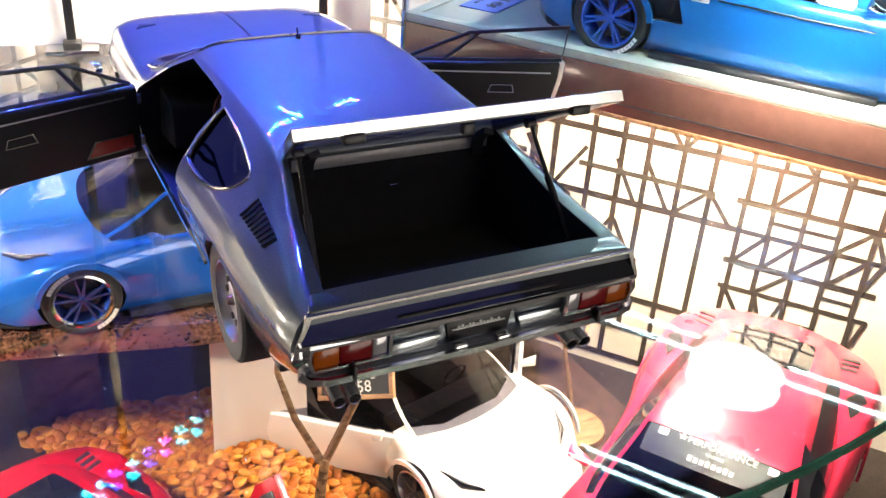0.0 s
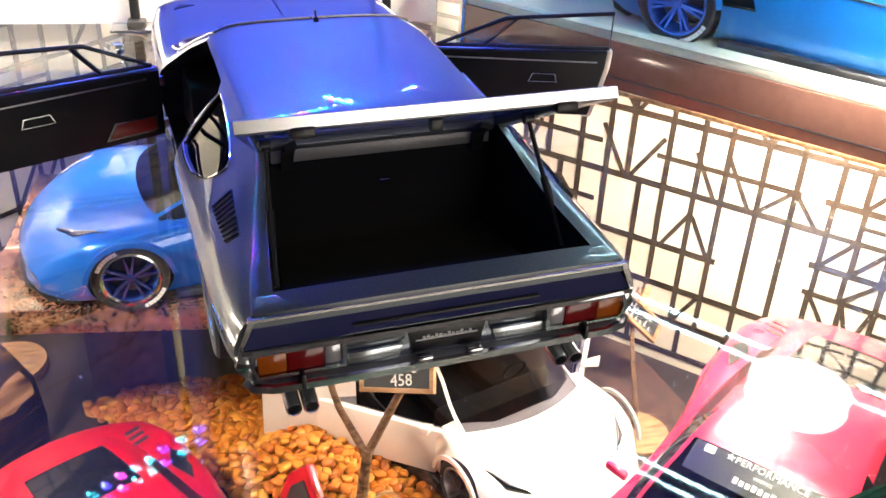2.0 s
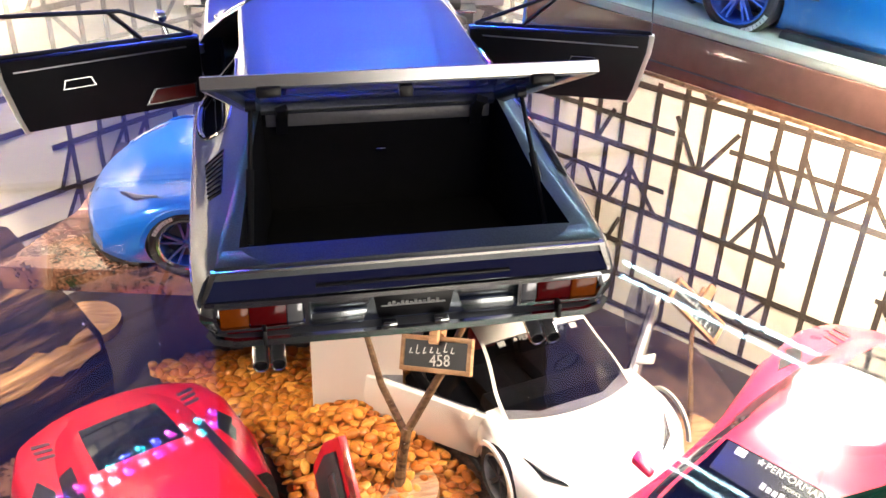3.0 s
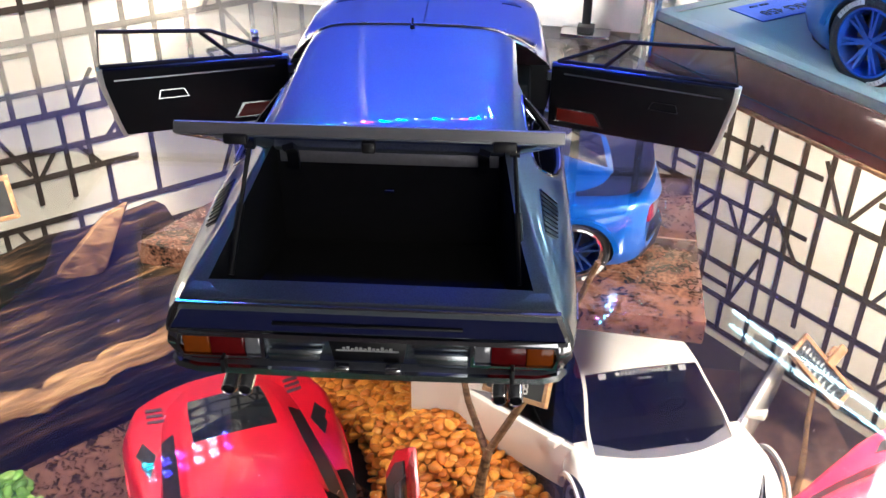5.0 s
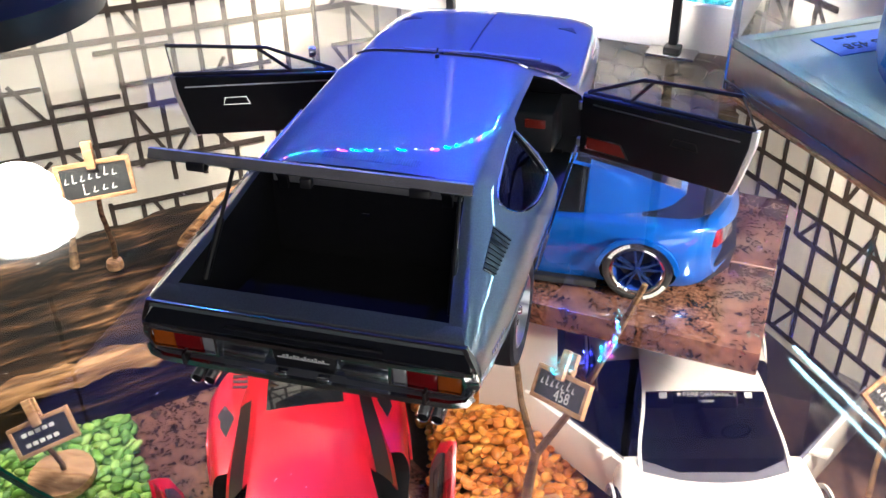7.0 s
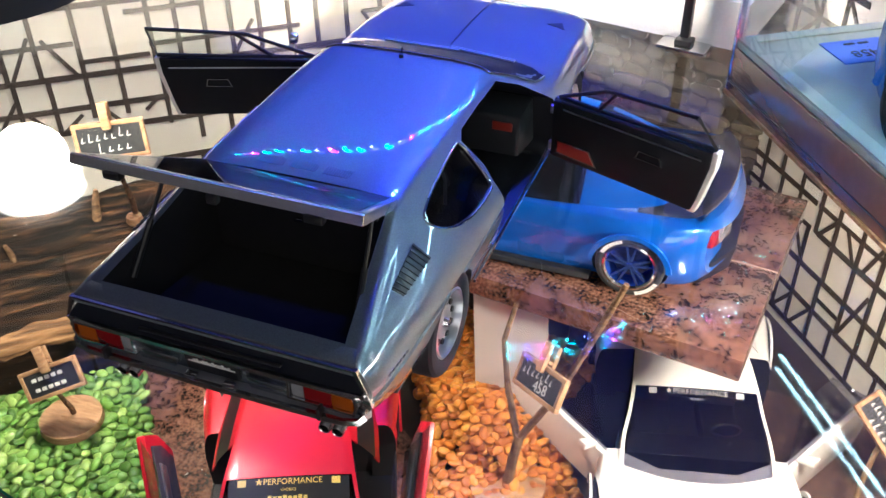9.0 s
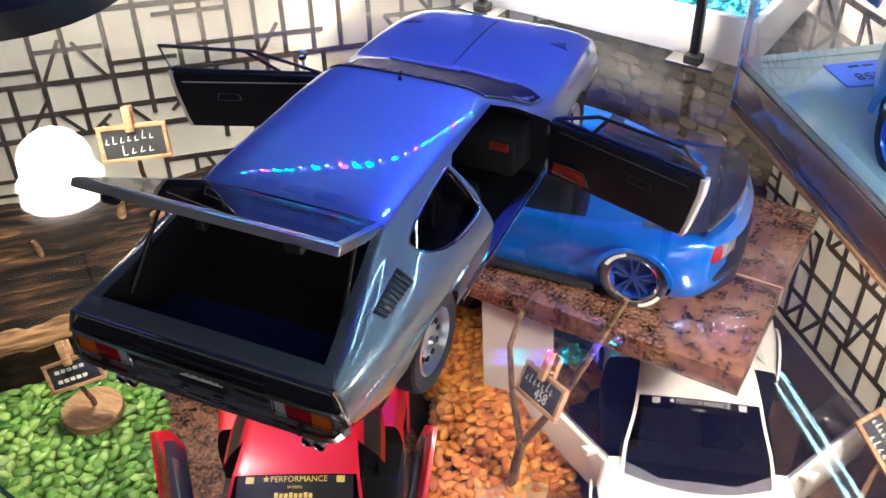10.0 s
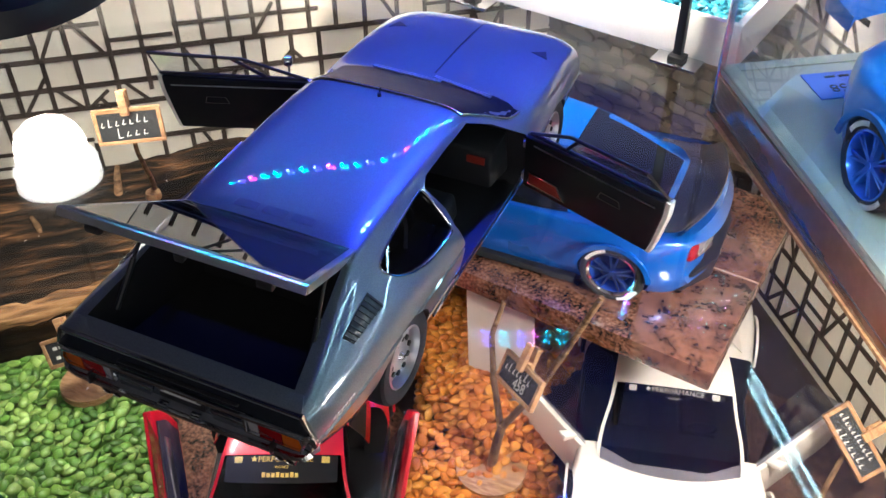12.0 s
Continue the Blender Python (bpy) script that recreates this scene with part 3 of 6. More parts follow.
def wheel_rows(name, parent, x, y, z, r, width, side, rim_mat, spokes, rim_r, dish=False, holes=False, band=None):
    """A wheel with tyre, rim and hub; side: +1 faces +x."""
    hub = new(name)
    hub.empty_display_size = 0.005
    hub.parent = parent
    hub.matrix_basis = pose(x * MM, y * MM, z * MM, 0, 0, 0 if side > 0 else 180)
    h = width / 2
    part("tyre", lathe([(rim_r, -h * 0.9), (r * 0.93, -h), (r * 0.985, -h * 0.85), (r, -h * 0.5), (r, h * 0.5), (r * 0.985, h * 0.85), (r * 0.93, h), (rim_r + (r - rim_r) * 0.35, h * 1.04), (rim_r, h * 0.9)], 48, "x"), RUBBER, hub)
    if band:
        rb = rim_r + (r - rim_r) * 0.5
        bits = []
        for a0 in (20, 200):
            for k in range(7):
                a = radians(a0 + k * 7)
                bits.append(moved(box(h * 1.0, -1.0, rb - 1.0, h * 1.05, 0.7, rb + 1.0), Matrix.Rotation(a, 4, "X")))
        part("lettering", join(*bits), band, hub)
    part("rim", lathe([(rim_r * 1.01, -h * 0.85), (rim_r * 1.01, h * 0.92), (rim_r * 0.95, h * 0.98), (rim_r * 0.9, h * 0.7), (rim_r * 0.86, h * 0.1), (rim_r * 0.86, -h * 0.85)], 40, "x"), (BLUE_BARREL if rim_mat is TWIN_RIM else ALLOY) if dish and rim_mat is not BLUE_RIM else rim_mat, hub)
    if rim_mat is TWIN_RIM:
        part("rim_lip", lathe([(rim_r * 0.9, h * 0.9), (rim_r * 0.96, h * 1.02), (rim_r * 1.03, h * 0.98), (rim_r * 1.03, h * 0.86), (rim_r * 0.9, h * 0.8)], 40, "x"), CHROME, hub, "polished rim lip")
    if holes:
        face = lathe([(0.4, h * 0.62), (rim_r * 0.35, h * 0.62), (rim_r * 0.72, h * 0.48), (rim_r * 0.88, h * 0.3), (rim_r * 0.88, h * 0.1), (0.4, h * 0.1)], 40, "x")
        part("disc_face", face, rim_mat, hub)
        dots = []
        for k in range(10):
            a = 2 * math.pi * k / 10
            dots.append(moved(lathe([(0.05, h * 0.66), (1.05, h * 0.66), (1.05, h * 0.4), (0.05, h * 0.4)], 10, "x"), Matrix.Translation((0, rim_r * 0.58 * math.cos(a), rim_r * 0.58 * math.sin(a)))))
        part("cooling_holes", join(*dots), BLACK, hub)
        part("hub_cap", lathe([(0.05, h * 0.9), (1.2, h * 0.88), (1.8, h * 0.62), (0.05, h * 0.6)], 16, "x"), CHROME, hub)
    else:
        part("brake_disc", lathe([(0.4, h * 0.05), (rim_r * 0.66, h * 0.05), (rim_r * 0.66, -h * 0.1), (0.4, -h * 0.1)], 28, "x"), GREY_RIM, hub)
        for k in range(spokes):
            a = 2 * math.pi * k / spokes
            for tw in ((-0.2, 0.2) if rim_mat is TWIN_RIM else (-0.11, 0.11)):
                s = hexa([(h * 0.35, -0.9, 1.5), (h * 0.72, -0.7, 1.5), (h * 0.72, 0.7, 1.5), (h * 0.35, 0.9, 1.5)], [(h * 0.3, -0.55, rim_r * 0.9), (h * 0.8, -0.45, rim_r * 0.9), (h * 0.8, 0.45, rim_r * 0.9), (h * 0.3, 0.55, rim_r * 0.9)])
                part("spoke", moved(s, Matrix.Rotation(a + tw, 4, "X")), rim_mat, hub)
        part("hub_cap", lathe([(0.05, h * 0.85), (1.6, h * 0.83), (2.3, h * 0.55), (0.05, h * 0.5)], 16, "x"), rim_mat, hub)
    return hub


coupe = thing("model_car", "silver-blue classic coupe model car with open doors and open tailgate", "model car")

ys = [3, 4.5, 7, 10, 14, 19, 24, 30, 36, 42, 48, 53, 57, 63, 70, 78, 86, 92, 98, 105, 112, 120, 127, 133, 136.5, 138, 140, 145, 152, 158, 164, 169, 174, 179, 184, 190, 197, 205, 213, 219, 225, 231, 236, 241, 245, 249, 252, 255, 257, 258]
rows = []
for y in ys:
    half = coupe_half(y)
    rows.append([(x, y, z) for x, z in half] + [(-x, y, z) for x, z in half[-2:0:-1]])
solid = grid(rows, True, True)
WELL = BLACK
cuts = []
for y in (58, 205):
    for s in (-1, 1):
        c = lathe([(0.01, -9), (19.6, -9), (19.6, 12), (0.01, 12)], 40, "x")
        cuts.append((moved(c, Matrix.Translation((s * 44 + (0 if s > 0 else -3), y, 15.5))), WELL))
# luggage bay, cabin, door openings, windscreen, quarter windows
cuts.append((hexa([(-36, 9.5, 31), (36, 9.5, 31), (29.5, 55, 31), (-29.5, 55, 31)], [(-41.2, 7.6, 80), (41.2, 7.6, 80), (31.2, 57.4, 80), (-31.2, 57.4, 80)]), CARPET))
cuts.append((hexa([(-42, 61, 17), (42, 61, 17), (44, 166, 17), (-44, 166, 17)], [(-30, 66, 57.5), (30, 66, 57.5), (31, 137, 60.5), (-31, 137, 60.5)]), LEATHER))
def rounded(poly, times=2):
    """A polygon with its corners cut round."""
    for _ in range(times):
        poly = [q for a, b in zip(poly, poly[1:] + poly[:1]) for q in ((a[0] * 0.8 + b[0] * 0.2, a[1] * 0.8 + b[1] * 0.2), (a[0] * 0.2 + b[0] * 0.8, a[1] * 0.2 + b[1] * 0.8))]
    return poly


QUARTER = [(97.2, 59.3), (93, 59.2), (80, 58.2), (68, 56.9), (60.5, 55.4), (58.8, 54.2), (59.6, 52.4), (63, 49.6), (69, 47.0), (77, 45.2), (87, 44.3), (95, 44.2), (98.2, 44.8)]
QUARTER = rounded(QUARTER, 2)
for x0, x1 in ((-70, -20), (20, 70)):
    cuts.append((prism(QUARTER, "x", x0, x1), BLACK))
cuts.append((prism([(103.5, 19), (163.5, 19), (168.6, 24), (168.6, 41.5), (152, 54.0), (139.5, 60.4), (120, 60.8), (103, 60.4), (98.6, 58.6), (101, 50), (100.0, 44.5), (102.2, 36)], "x", -70, 70), LEATHER))
body_bm, body_mats = carved(solid, SILVER, cuts)
part("body", body_bm, body_mats, coupe, "silver metallic body shell")


def strip(points, width, height, up=(0, 0, 1)):
    """A flat bar that follows points."""
    rows, up = [], Vector(up)
    pts = [Vector(p) for p in points]
    for i, p in enumerate(pts):
        d = (pts[min(i + 1, len(pts) - 1)] - pts[max(i - 1, 0)]).normalized()
        s = d.cross(up).normalized() * width / 2
        n = s.normalized().cross(d) * height
        rows.append([p - s, p - s + n, p + s + n, p + s])
    return grid(rows, True, True)


# glazing
for s in (-1, 1):
    rim = [(s * (on_side(y, z) - 0.9), y, z) for y, z in QUARTER]
    bm = bmesh.new()
    bm.faces.new([bm.verts.new(p) for p in rim])
    bmesh.ops.triangulate(bm, faces=bm.faces)
    q = part("quarter_window", bm, DARK_PANE, coupe)
    part("window_trim", tube([(s * (on_side(y, z) + 0.1), y, z) for y, z in QUARTER + QUARTER[:1]], 0.42, 6), CHROME, coupe, "thin chrome window trim")
    part("seat_belt", strip([(s * 33, 88, 57), (s * 36.5, 84, 52), (s * 38, 80, 46)], 2.0, 0.4, (s, 0, 0.3)), plain("pale_belt", (0.5, 0.48, 0.46), 0.6), coupe)


def screen_at(u, v, lift):
    """A point of the raked windscreen: u across, v from header to cowl."""
    y = 141.0 + (182.5 - 9.0 * u * u - 141.0) * v
    w = smooth_at(COUPE, y)[6] - 2.2
    return (u * w, y, coupe_top(u * w, y) + lift)


part("windscreen", grid([[screen_at(-1 + k / 8, j / 8, 0.3) for k in range(17)] for j in range(9)]), SCREEN_GLASS, coupe, "smoked windscreen")
part("windscreen_trim", tube([screen_at(-1 + k / 8, 0, 0.3) for k in range(17)], 0.55, 6), CHROME, coupe, "thin chrome header trim")
for s in (-1, 1):
    part("windscreen_trim", tube([screen_at(s, k / 8, 0.3) for k in range(9)], 0.5, 6), CHROME, coupe)

# bonnet seam, bonnet vents, roof louvres, wipers, aerial
part("bonnet_seam", strip([(0, y, coupe_top(0, y) - 0.12) for y in range(187, 250, 6)], 0.7, 0.3), BLACK, coupe)
for s in (-1, 1):
    tri3 = [(s * 31, 222), (s * 39, 219.5), (s * 36.5, 226)]
    bm = hexa([(x, y, coupe_top(x, y) - 0.3) for x, y in tri3], [(x, y, coupe_top(x, y) + 0.25) for x, y in tri3])
    part("bonnet_vent", bm, BLACK, coupe)
LOUVRE_GREY = plain("louvre_grey", (0.16, 0.17, 0.2), 0.4, 0.5)
for cx in (-11, 0, 11):
    bits = []
    for k in range(11):
        x = cx - 4 + k * 0.8
        bits.append(hexa([(x - 0.17, 60, coupe_top(x, 60) - 0.2), (x + 0.17, 60, coupe_top(x, 60) - 0.2), (x + 0.17, 63.5, coupe_top(x, 63.5) - 0.2), (x - 0.17, 63.5, coupe_top(x, 63.5) - 0.2)], [(x - 0.17, 60, coupe_top(x, 60) + 0.18), (x + 0.17, 60, coupe_top(x, 60) + 0.18), (x + 0.17, 63.5, coupe_top(x, 63.5) + 0.18), (x - 0.17, 63.5, coupe_top(x, 63.5) + 0.18)]))
    part("roof_louvre", join(*bits), LOUVRE_GREY, coupe)
for s, a, b in ((1, (2, 183), (32, 172)), (-1, (-26, 181), (8, 176))):
    pa, pb = Vector((a[0], a[1], coupe_top(a[0], a[1]) + 1.2)), Vector((b[0], b[1], coupe_top(b[0], b[1]) + 1.8))
    part("wiper", join(tube([pa, pb], 0.35, 6), strip([pa + Vector((0, -1.2, -0.3)), pb + Vector((0, -1.2, -0.3))], 0.7, 0.6)), plain("wiper_grey", (0.32, 0.33, 0.36), 0.4), coupe, "pale grey wiper")
part("aerial", join(lathe([(0.05, 0), (0.9, 0), (0.7, 1.6), (0.05, 1.8)], 10, "z"), tube([(0, 0, 1), (0, 1.2, 3.4)], 0.35, 6)), BLACK, coupe).matrix_basis = pose(0, 0.1365, (coupe_top(0, 136.5) - 0.2) * MM)
part("interior_mirror", box(-6, 150, 55, 6, 151.5, 58.5, 0.5), BLACK, coupe)

# flank louvres
VENT = ((38.1, 49.1, 53.0), (42.2, 50.6, 48.1), (42.8, 32.1, 47.5), (40.2, 30.8, 50.0))
for s in (-1, 1):
    c = []
    for x, y, z in VENT:
        c.append(Vector((s * (on_side(y, z) + 0.15), y, z)))
    n = (c[1] - c[0]).cross(c[3] - c[0]).normalized()
    if n.x * s < 0:
        n = -n
    part("flank_vent", bevelled(hexa([p - n * 0.8 for p in c], [p + n * 0.15 for p in c]), 0.3), BLACK, coupe, "black louvred air vent")
    for k in range(9):
        f = (k + 0.5) / 9
        a, b = c[0].lerp(c[3], f), c[1].lerp(c[2], f)
        part("louvre", strip([a + n * 0.1, b + n * 0.1], 0.55, 0.4, n), BLACK, coupe)

# sill trim and flank badge
for s in (-1, 1):
    part("sill_strip", strip([(s * 47.8, y, 18.2) for y in range(80, 184, 8)], 1.2, 0.8, (s, 0, 0)), CHROME, coupe)
    bits = [box(-0.8, -0.15, 0, 0.8 - 0.3 * (k % 2), 0.15, 0.9) for k in range(6)]
    part("flank_badge", join(*[moved(b, Matrix.Translation((s * (on_side(11 + 2.1 * k, 38.6) + 0.1), 11 + 2.1 * k, 38.3 - 0.12 * k)) @ Matrix.Rotation(radians(90), 4, "Z")) for k, b in enumerate(bits)]), CHROME, coupe, "small chrome script badge")

# tail
PIPE = plain("steel_pipe", (0.58, 0.57, 0.56), 0.16, 1.0, vary=0.1)


def tail(name, pts, y0, y1, mat, label="", bevel=0.25):
    bm = prism(pts, "y", y0, y1)
    return part(name, bevelled(bm, bevel, 2) if bevel else bm, mat, coupe, label)


def ring(outer, inner, y0, y1):
    bm = bmesh.new()
    n = len(outer)
    v = [[bm.verts.new((x, y, z)) for x, z in pts] for pts, y in ((outer, y0), (inner, y0), (inner, y1), (outer, y1))]
    for a, b in zip(v, v[1:] + v[:1]):
        for i in range(n):
            bm.faces.new((a[i], a[(i + 1) % n], b[(i + 1) % n], b[i]))
    return bm


part("tail_ledge", bevelled(hexa([(-43.6, 3.4, 45.2), (43.6, 3.4, 45.2), (41.2, 8.6, 46.4), (-41.2, 8.6, 46.4)], [(-43.4, 3.0, 46.5), (43.4, 3.0, 46.5), (41.4, 8.4, 47.6), (-41.4, 8.4, 47.6)]), 0.4), SILVER, coupe)
part("tail_frame", ring([(-44.0, 46.0), (44.0, 46.0), (46.8, 38.6), (-46.8, 38.6)], [(-42.9, 45.3), (42.9, 45.3), (45.4, 39.2), (-45.4, 39.2)], 3.3, 1.8), PIPE, coupe, "thin dark metal frame")
part("tail_window", hexa([(-45.5, 1.2, 39.1), (45.5, 1.2, 39.1), (45.5, 3.2, 39.1), (-45.5, 3.2, 39.1)], [(-43.0, 4.1, 45.5), (43.0, 4.1, 45.5), (43.0, 4.8, 45.5), (-43.0, 4.8, 45.5)]), DARK_GLASS, coupe, "dark glass strip across the tail")
part("window_bar", box(-22, 1.2, 40.6, 22, 2.9, 41.3, 0.2), BLACK, coupe)
part("chrome_strip", strip([(-46.0, 2.0, 38.4), (-30, 1.0, 38.5), (0, 0.7, 38.6), (30, 1.0, 38.5), (46.0, 2.0, 38.4)], 1.2, 1.1, (0, -1, 0)), CHROME, coupe)
part("lower_chrome", strip([(-45.4, 2.2, 30.6), (-44.0, 0.8, 29.6), (-40, 0.2, 29.0), (-20, 0.0, 28.8), (0, -0.1, 28.7), (20, 0.0, 28.8), (40, 0.2, 29.0), (44.0, 0.8, 29.6), (45.4, 2.2, 30.6)], 1.7, 1.3, (0, -1, 0)), plain("bumper_chrome", (0.68, 0.69, 0.71), 0.15, 1.0, vary=0.06), coupe, "slim chrome bumper")
tail("tail_panel", [(-44.5, 38), (44.5, 38), (44.5, 29.6), (-44.5, 29.6)], 4.0, 2.6, plain("grey_tail", (0.25, 0.28, 0.31), 0.22, 0.9), "", 0)
BRUSHED = plain("brushed_tail_metal", (0.5, 0.54, 0.57), 0.2, 1.0, vary=0.05)
for s in (-1, 1):
    w = lambda a, b, z0, z1: [(s * a, z0), (s * b, z0), (s * b, z1), (s * a, z1)]
    tail("lamp_bezel", w(24.4, 43.6, 32.0, 38.0), 2.7, 1.7, CHROME)
    tail("tail_lamp", w(36.8, 43.1, 32.4, 37.6), 2.2, 0.4, LENS_AMBER, "amber tail lamp lens", 0.5)
    tail("tail_lamp", w(28.6, 36.8, 32.4, 37.6), 2.2, 0.4, LENS_RED, "red tail lamp lens", 0.5)
    tail("tail_lamp", w(24.9, 28.6, 32.4, 37.6), 2.2, 0.6, LENS_CLEAR, "clear reversing lamp lens", 0.5)
    part("lamp_rim", ring([(s * 23.9, 38.3), (s * 43.8, 38.3), (s * 44.6, 35.0), (s * 43.4, 31.6), (s * 23.9, 31.6)], [(s * 24.7, 37.7), (s * 43.2, 37.7), (s * 43.8, 35.0), (s * 42.9, 32.3), (s * 24.7, 32.3)], 2.4, 0.0), CHROME, coupe, "polished lamp rim")
    tail("lower_reflector", w(28, 42.0, 30.2, 31.8), 2.3, 1.2, LENS_RED, "", 0.3)
    tail("corner_trim", [(s * 43.4, 37.8), (s * 46.6, 38.2), (s * 47.6, 33.8), (s * 45.2, 30.2), (s * 43.2, 31.5)], 4.4, 2.2, CHROME)
    tail("overrider", w(33.2, 34.2, 28.4, 32.4), 1.2, -1.9, BLACK)
    tail("recess_panel", [(s * 9.2, 37.6), (s * 23.4, 37.6), (s * 23.4, 34.2), (s * 10.4, 34.2)], 2.7, 2.2, BRUSHED, "", 0.15)
    tail("lower_panel", [(s * 10.6, 33.8), (s * 23.4, 33.8), (s * 23.4, 30.2), (s * 11.8, 30.2)], 2.4, 1.2, BRUSHED, "", 0.3)
    tail("plate_lamp", w(4.2, 7.8, 29.6, 30.9), 1.0, -1.2, CHROME, "", 0.3)
    part("badge", join(*[box(s * 15 - 4 + k * 1.1, 1.9, 35.6, s * 15 - 4 + k * 1.1 + 0.8, 2.15, 36.6 + 0.25 * (k % 2)) for k in range(8)]), CHROME, coupe)
    for dx in (-2.0, 2.0):
        ex = new("exhaust_pipe")
        ex.empty_display_size = 0.003
        ex.parent = coupe
        ex.matrix_basis = pose(s * (33.2 - dx) * MM, 0, 0)
        part("pipe", moved(lathe([(1.45, -2.5), (1.75, -2.7), (1.9, -2.4), (1.85, 22), (1.45, 22)], 20, "y"), Matrix.Translation((0, 6.9, 18.4)) @ Matrix.Rotation(radians(6), 4, "X")), PIPE, ex)
        part("bore", moved(lathe([(0.05, -0.4), (1.5, -0.4), (1.5, 0.6), (0.05, 0.6)], 16, "y"), Matrix.Translation((0, 6.9, 18.4)) @ Matrix.Rotation(radians(6), 4, "X")), BLACK, ex)
tail("number_plate", [(-9.4, 37.4), (9.4, 37.4), (8.2, 30.6), (-8.2, 30.6)], 2.4, 1.9, PLATE_BLACK, "black plate with a pale script")
part("plate_script", join(*[box(-6 + k * 1.0, 1.6, 34.0 + 0.3 * math.sin(k * 1.7), -6 + k * 1.0 + 0.7, 1.9, 34.7 + 0.3 * math.sin(k * 2.3)) for k in range(12)], box(-7.5, 1.6, 33.7, 7.2, 1.9, 34.0)), LETTER, coupe)
part("valance", bevelled(hexa([(-38, 24, 14), (38, 24, 14), (40, 40, 12.5), (-40, 40, 12.5)], [(-41, 12, 24.5), (41, 12, 24.5), (43, 40, 20), (-43, 40, 20)]), 1), BLACK, coupe, "black underbody")
part("bumper_shelf", bevelled(hexa([(-43.5, 0.1, 28.0), (43.5, 0.1, 28.0), (44.5, 8, 24), (-44.5, 8, 24)], [(-43.8, 0.0, 29.5), (43.8, 0.0, 29.5), (44.5, 8, 30.4), (-44.5, 8, 30.4)]), 0.3), plain("shelf_grey", (0.3, 0.32, 0.35), 0.3, 0.6), coupe)
part("floor_pan", box(-42, 30, 10.5, 42, 250, 14, 1), BLACK, coupe)

# luggage bay fittings
part("hinge_bar", box(-29.5, 55.6, 55.0, 29.5, 57.2, 58.6, 0.4), plain("grey_bar", (0.42, 0.41, 0.39), 0.4, 0.3), coupe)
part("bay_mat", hexa([(-35, 10, 30.9), (35, 10, 30.9), (29, 54, 30.9), (-29, 54, 30.9)], [(-35, 10, 31.6), (35, 10, 31.6), (29, 54, 31.6), (-29, 54, 31.6)]), CARPET, coupe)
part("bay_handle", box(-1.5, 54.2, 47, 1.5, 55.2, 48.2, 0.3), CHROME, coupe)
for s in (-1, 1):
    part("strut", join(tube([(s * 35.6, 18.6, 42.5), (s * 34.2, 30, 56)], 1.0, 10), tube([(s * 34.2, 30, 56), (s * 33.0, 39.7, 68.0)], 0.6, 8), moved(lathe([(0.05, -1.2), (1.5, -1.2), (1.5, 1.2), (0.05, 1.2)], 12, "x"), Matrix.Translation((s * 33.0, 39.7, 68.0)))), BLACK, coupe, "black tailgate strut")
    part("hinge_arm", strip([(s * 25.5, 55.5, 54), (s * 25.5, 55, 58), (s * 25.5, 53, 61), (s * 25.8, 49, 63.6)], 3, 1.6, (0, -1, 0.4)), BLACK, coupe)

# tailgate
gate = new("tailgate")
gate.empty_display_size = 0.005
gate.parent = coupe
gate["label"] = "open tailgate with a smoked glass pane"
fo = [Vector((-32.6, 57, 59.6)), Vector((32.6, 57, 59.6)), Vector((42.6, 15.2, 83.2)), Vector((-42.6, 15.2, 83.2))]
gn = (fo[1] - fo[0]).cross(fo[2] - fo[1]).normalized()
if gn.z < 0:
    gn = -gn
def gate_at(u, v):
    return fo[0].lerp(fo[1], u).lerp(fo[3].lerp(fo[2], u), v)
fi = [gate_at(0.035, 0.04), gate_at(0.965, 0.04), gate_at(0.97, 0.955), gate_at(0.03, 0.955)]
bm = bmesh.new()
loops = [[bm.verts.new(p) for p in pts] for pts in ([p + gn * 1.6 for p in fo], [p + gn * 1.8 for p in fi], [p - gn * 0.9 for p in fi], [p - gn * 1.7 for p in fo])]
for a, b in zip(loops, loops[1:] + loops[:1]):
    for i in range(4):
        bm.faces.new((a[i], a[(i + 1) % 4], b[(i + 1) % 4], b[i]))
part("gate_frame", bevelled(bm, 0.5), SILVER, gate)
part("gate_pane", hexa([p + gn * 1.0 for p in fi], [p + gn * 1.75 for p in fi]), GATE_PANE, gate, "smoked rear window")
lip = [gate_at(0.0, 1.0) - gn * 0.9, gate_at(1.0, 1.0) - gn * 0.9]
part("rear_lip", hexa([lip[0], lip[1], lip[1] + gn * 2.5, lip[0] + gn * 2.5], [p + Vector((0, -1.1, 0.2)) for p in (lip[0], lip[1], lip[1] + gn * 2.5, lip[0] + gn * 2.5)]), plain("pale_lip", (0.92, 0.92, 0.91), 0.2, 0.9), gate, "pale metal rear edge")
for u in (0.16, 0.85):
    p = gate_at(u, 1.0) - gn * 1.6
    part("rubber_stop", moved(box(-2.6, -1.6, -1.3, 2.6, 1.2, 1.0, 0.4), Matrix.Translation(p)), BLACK, gate)
part("latch", moved(box(-1.5, -1.2, -2.2, 1.5, 1.2, 0.6, 0.4), Matrix.Translation(gate_at(0.5, 0.97) - gn * 2.0)), BLACK, gate)

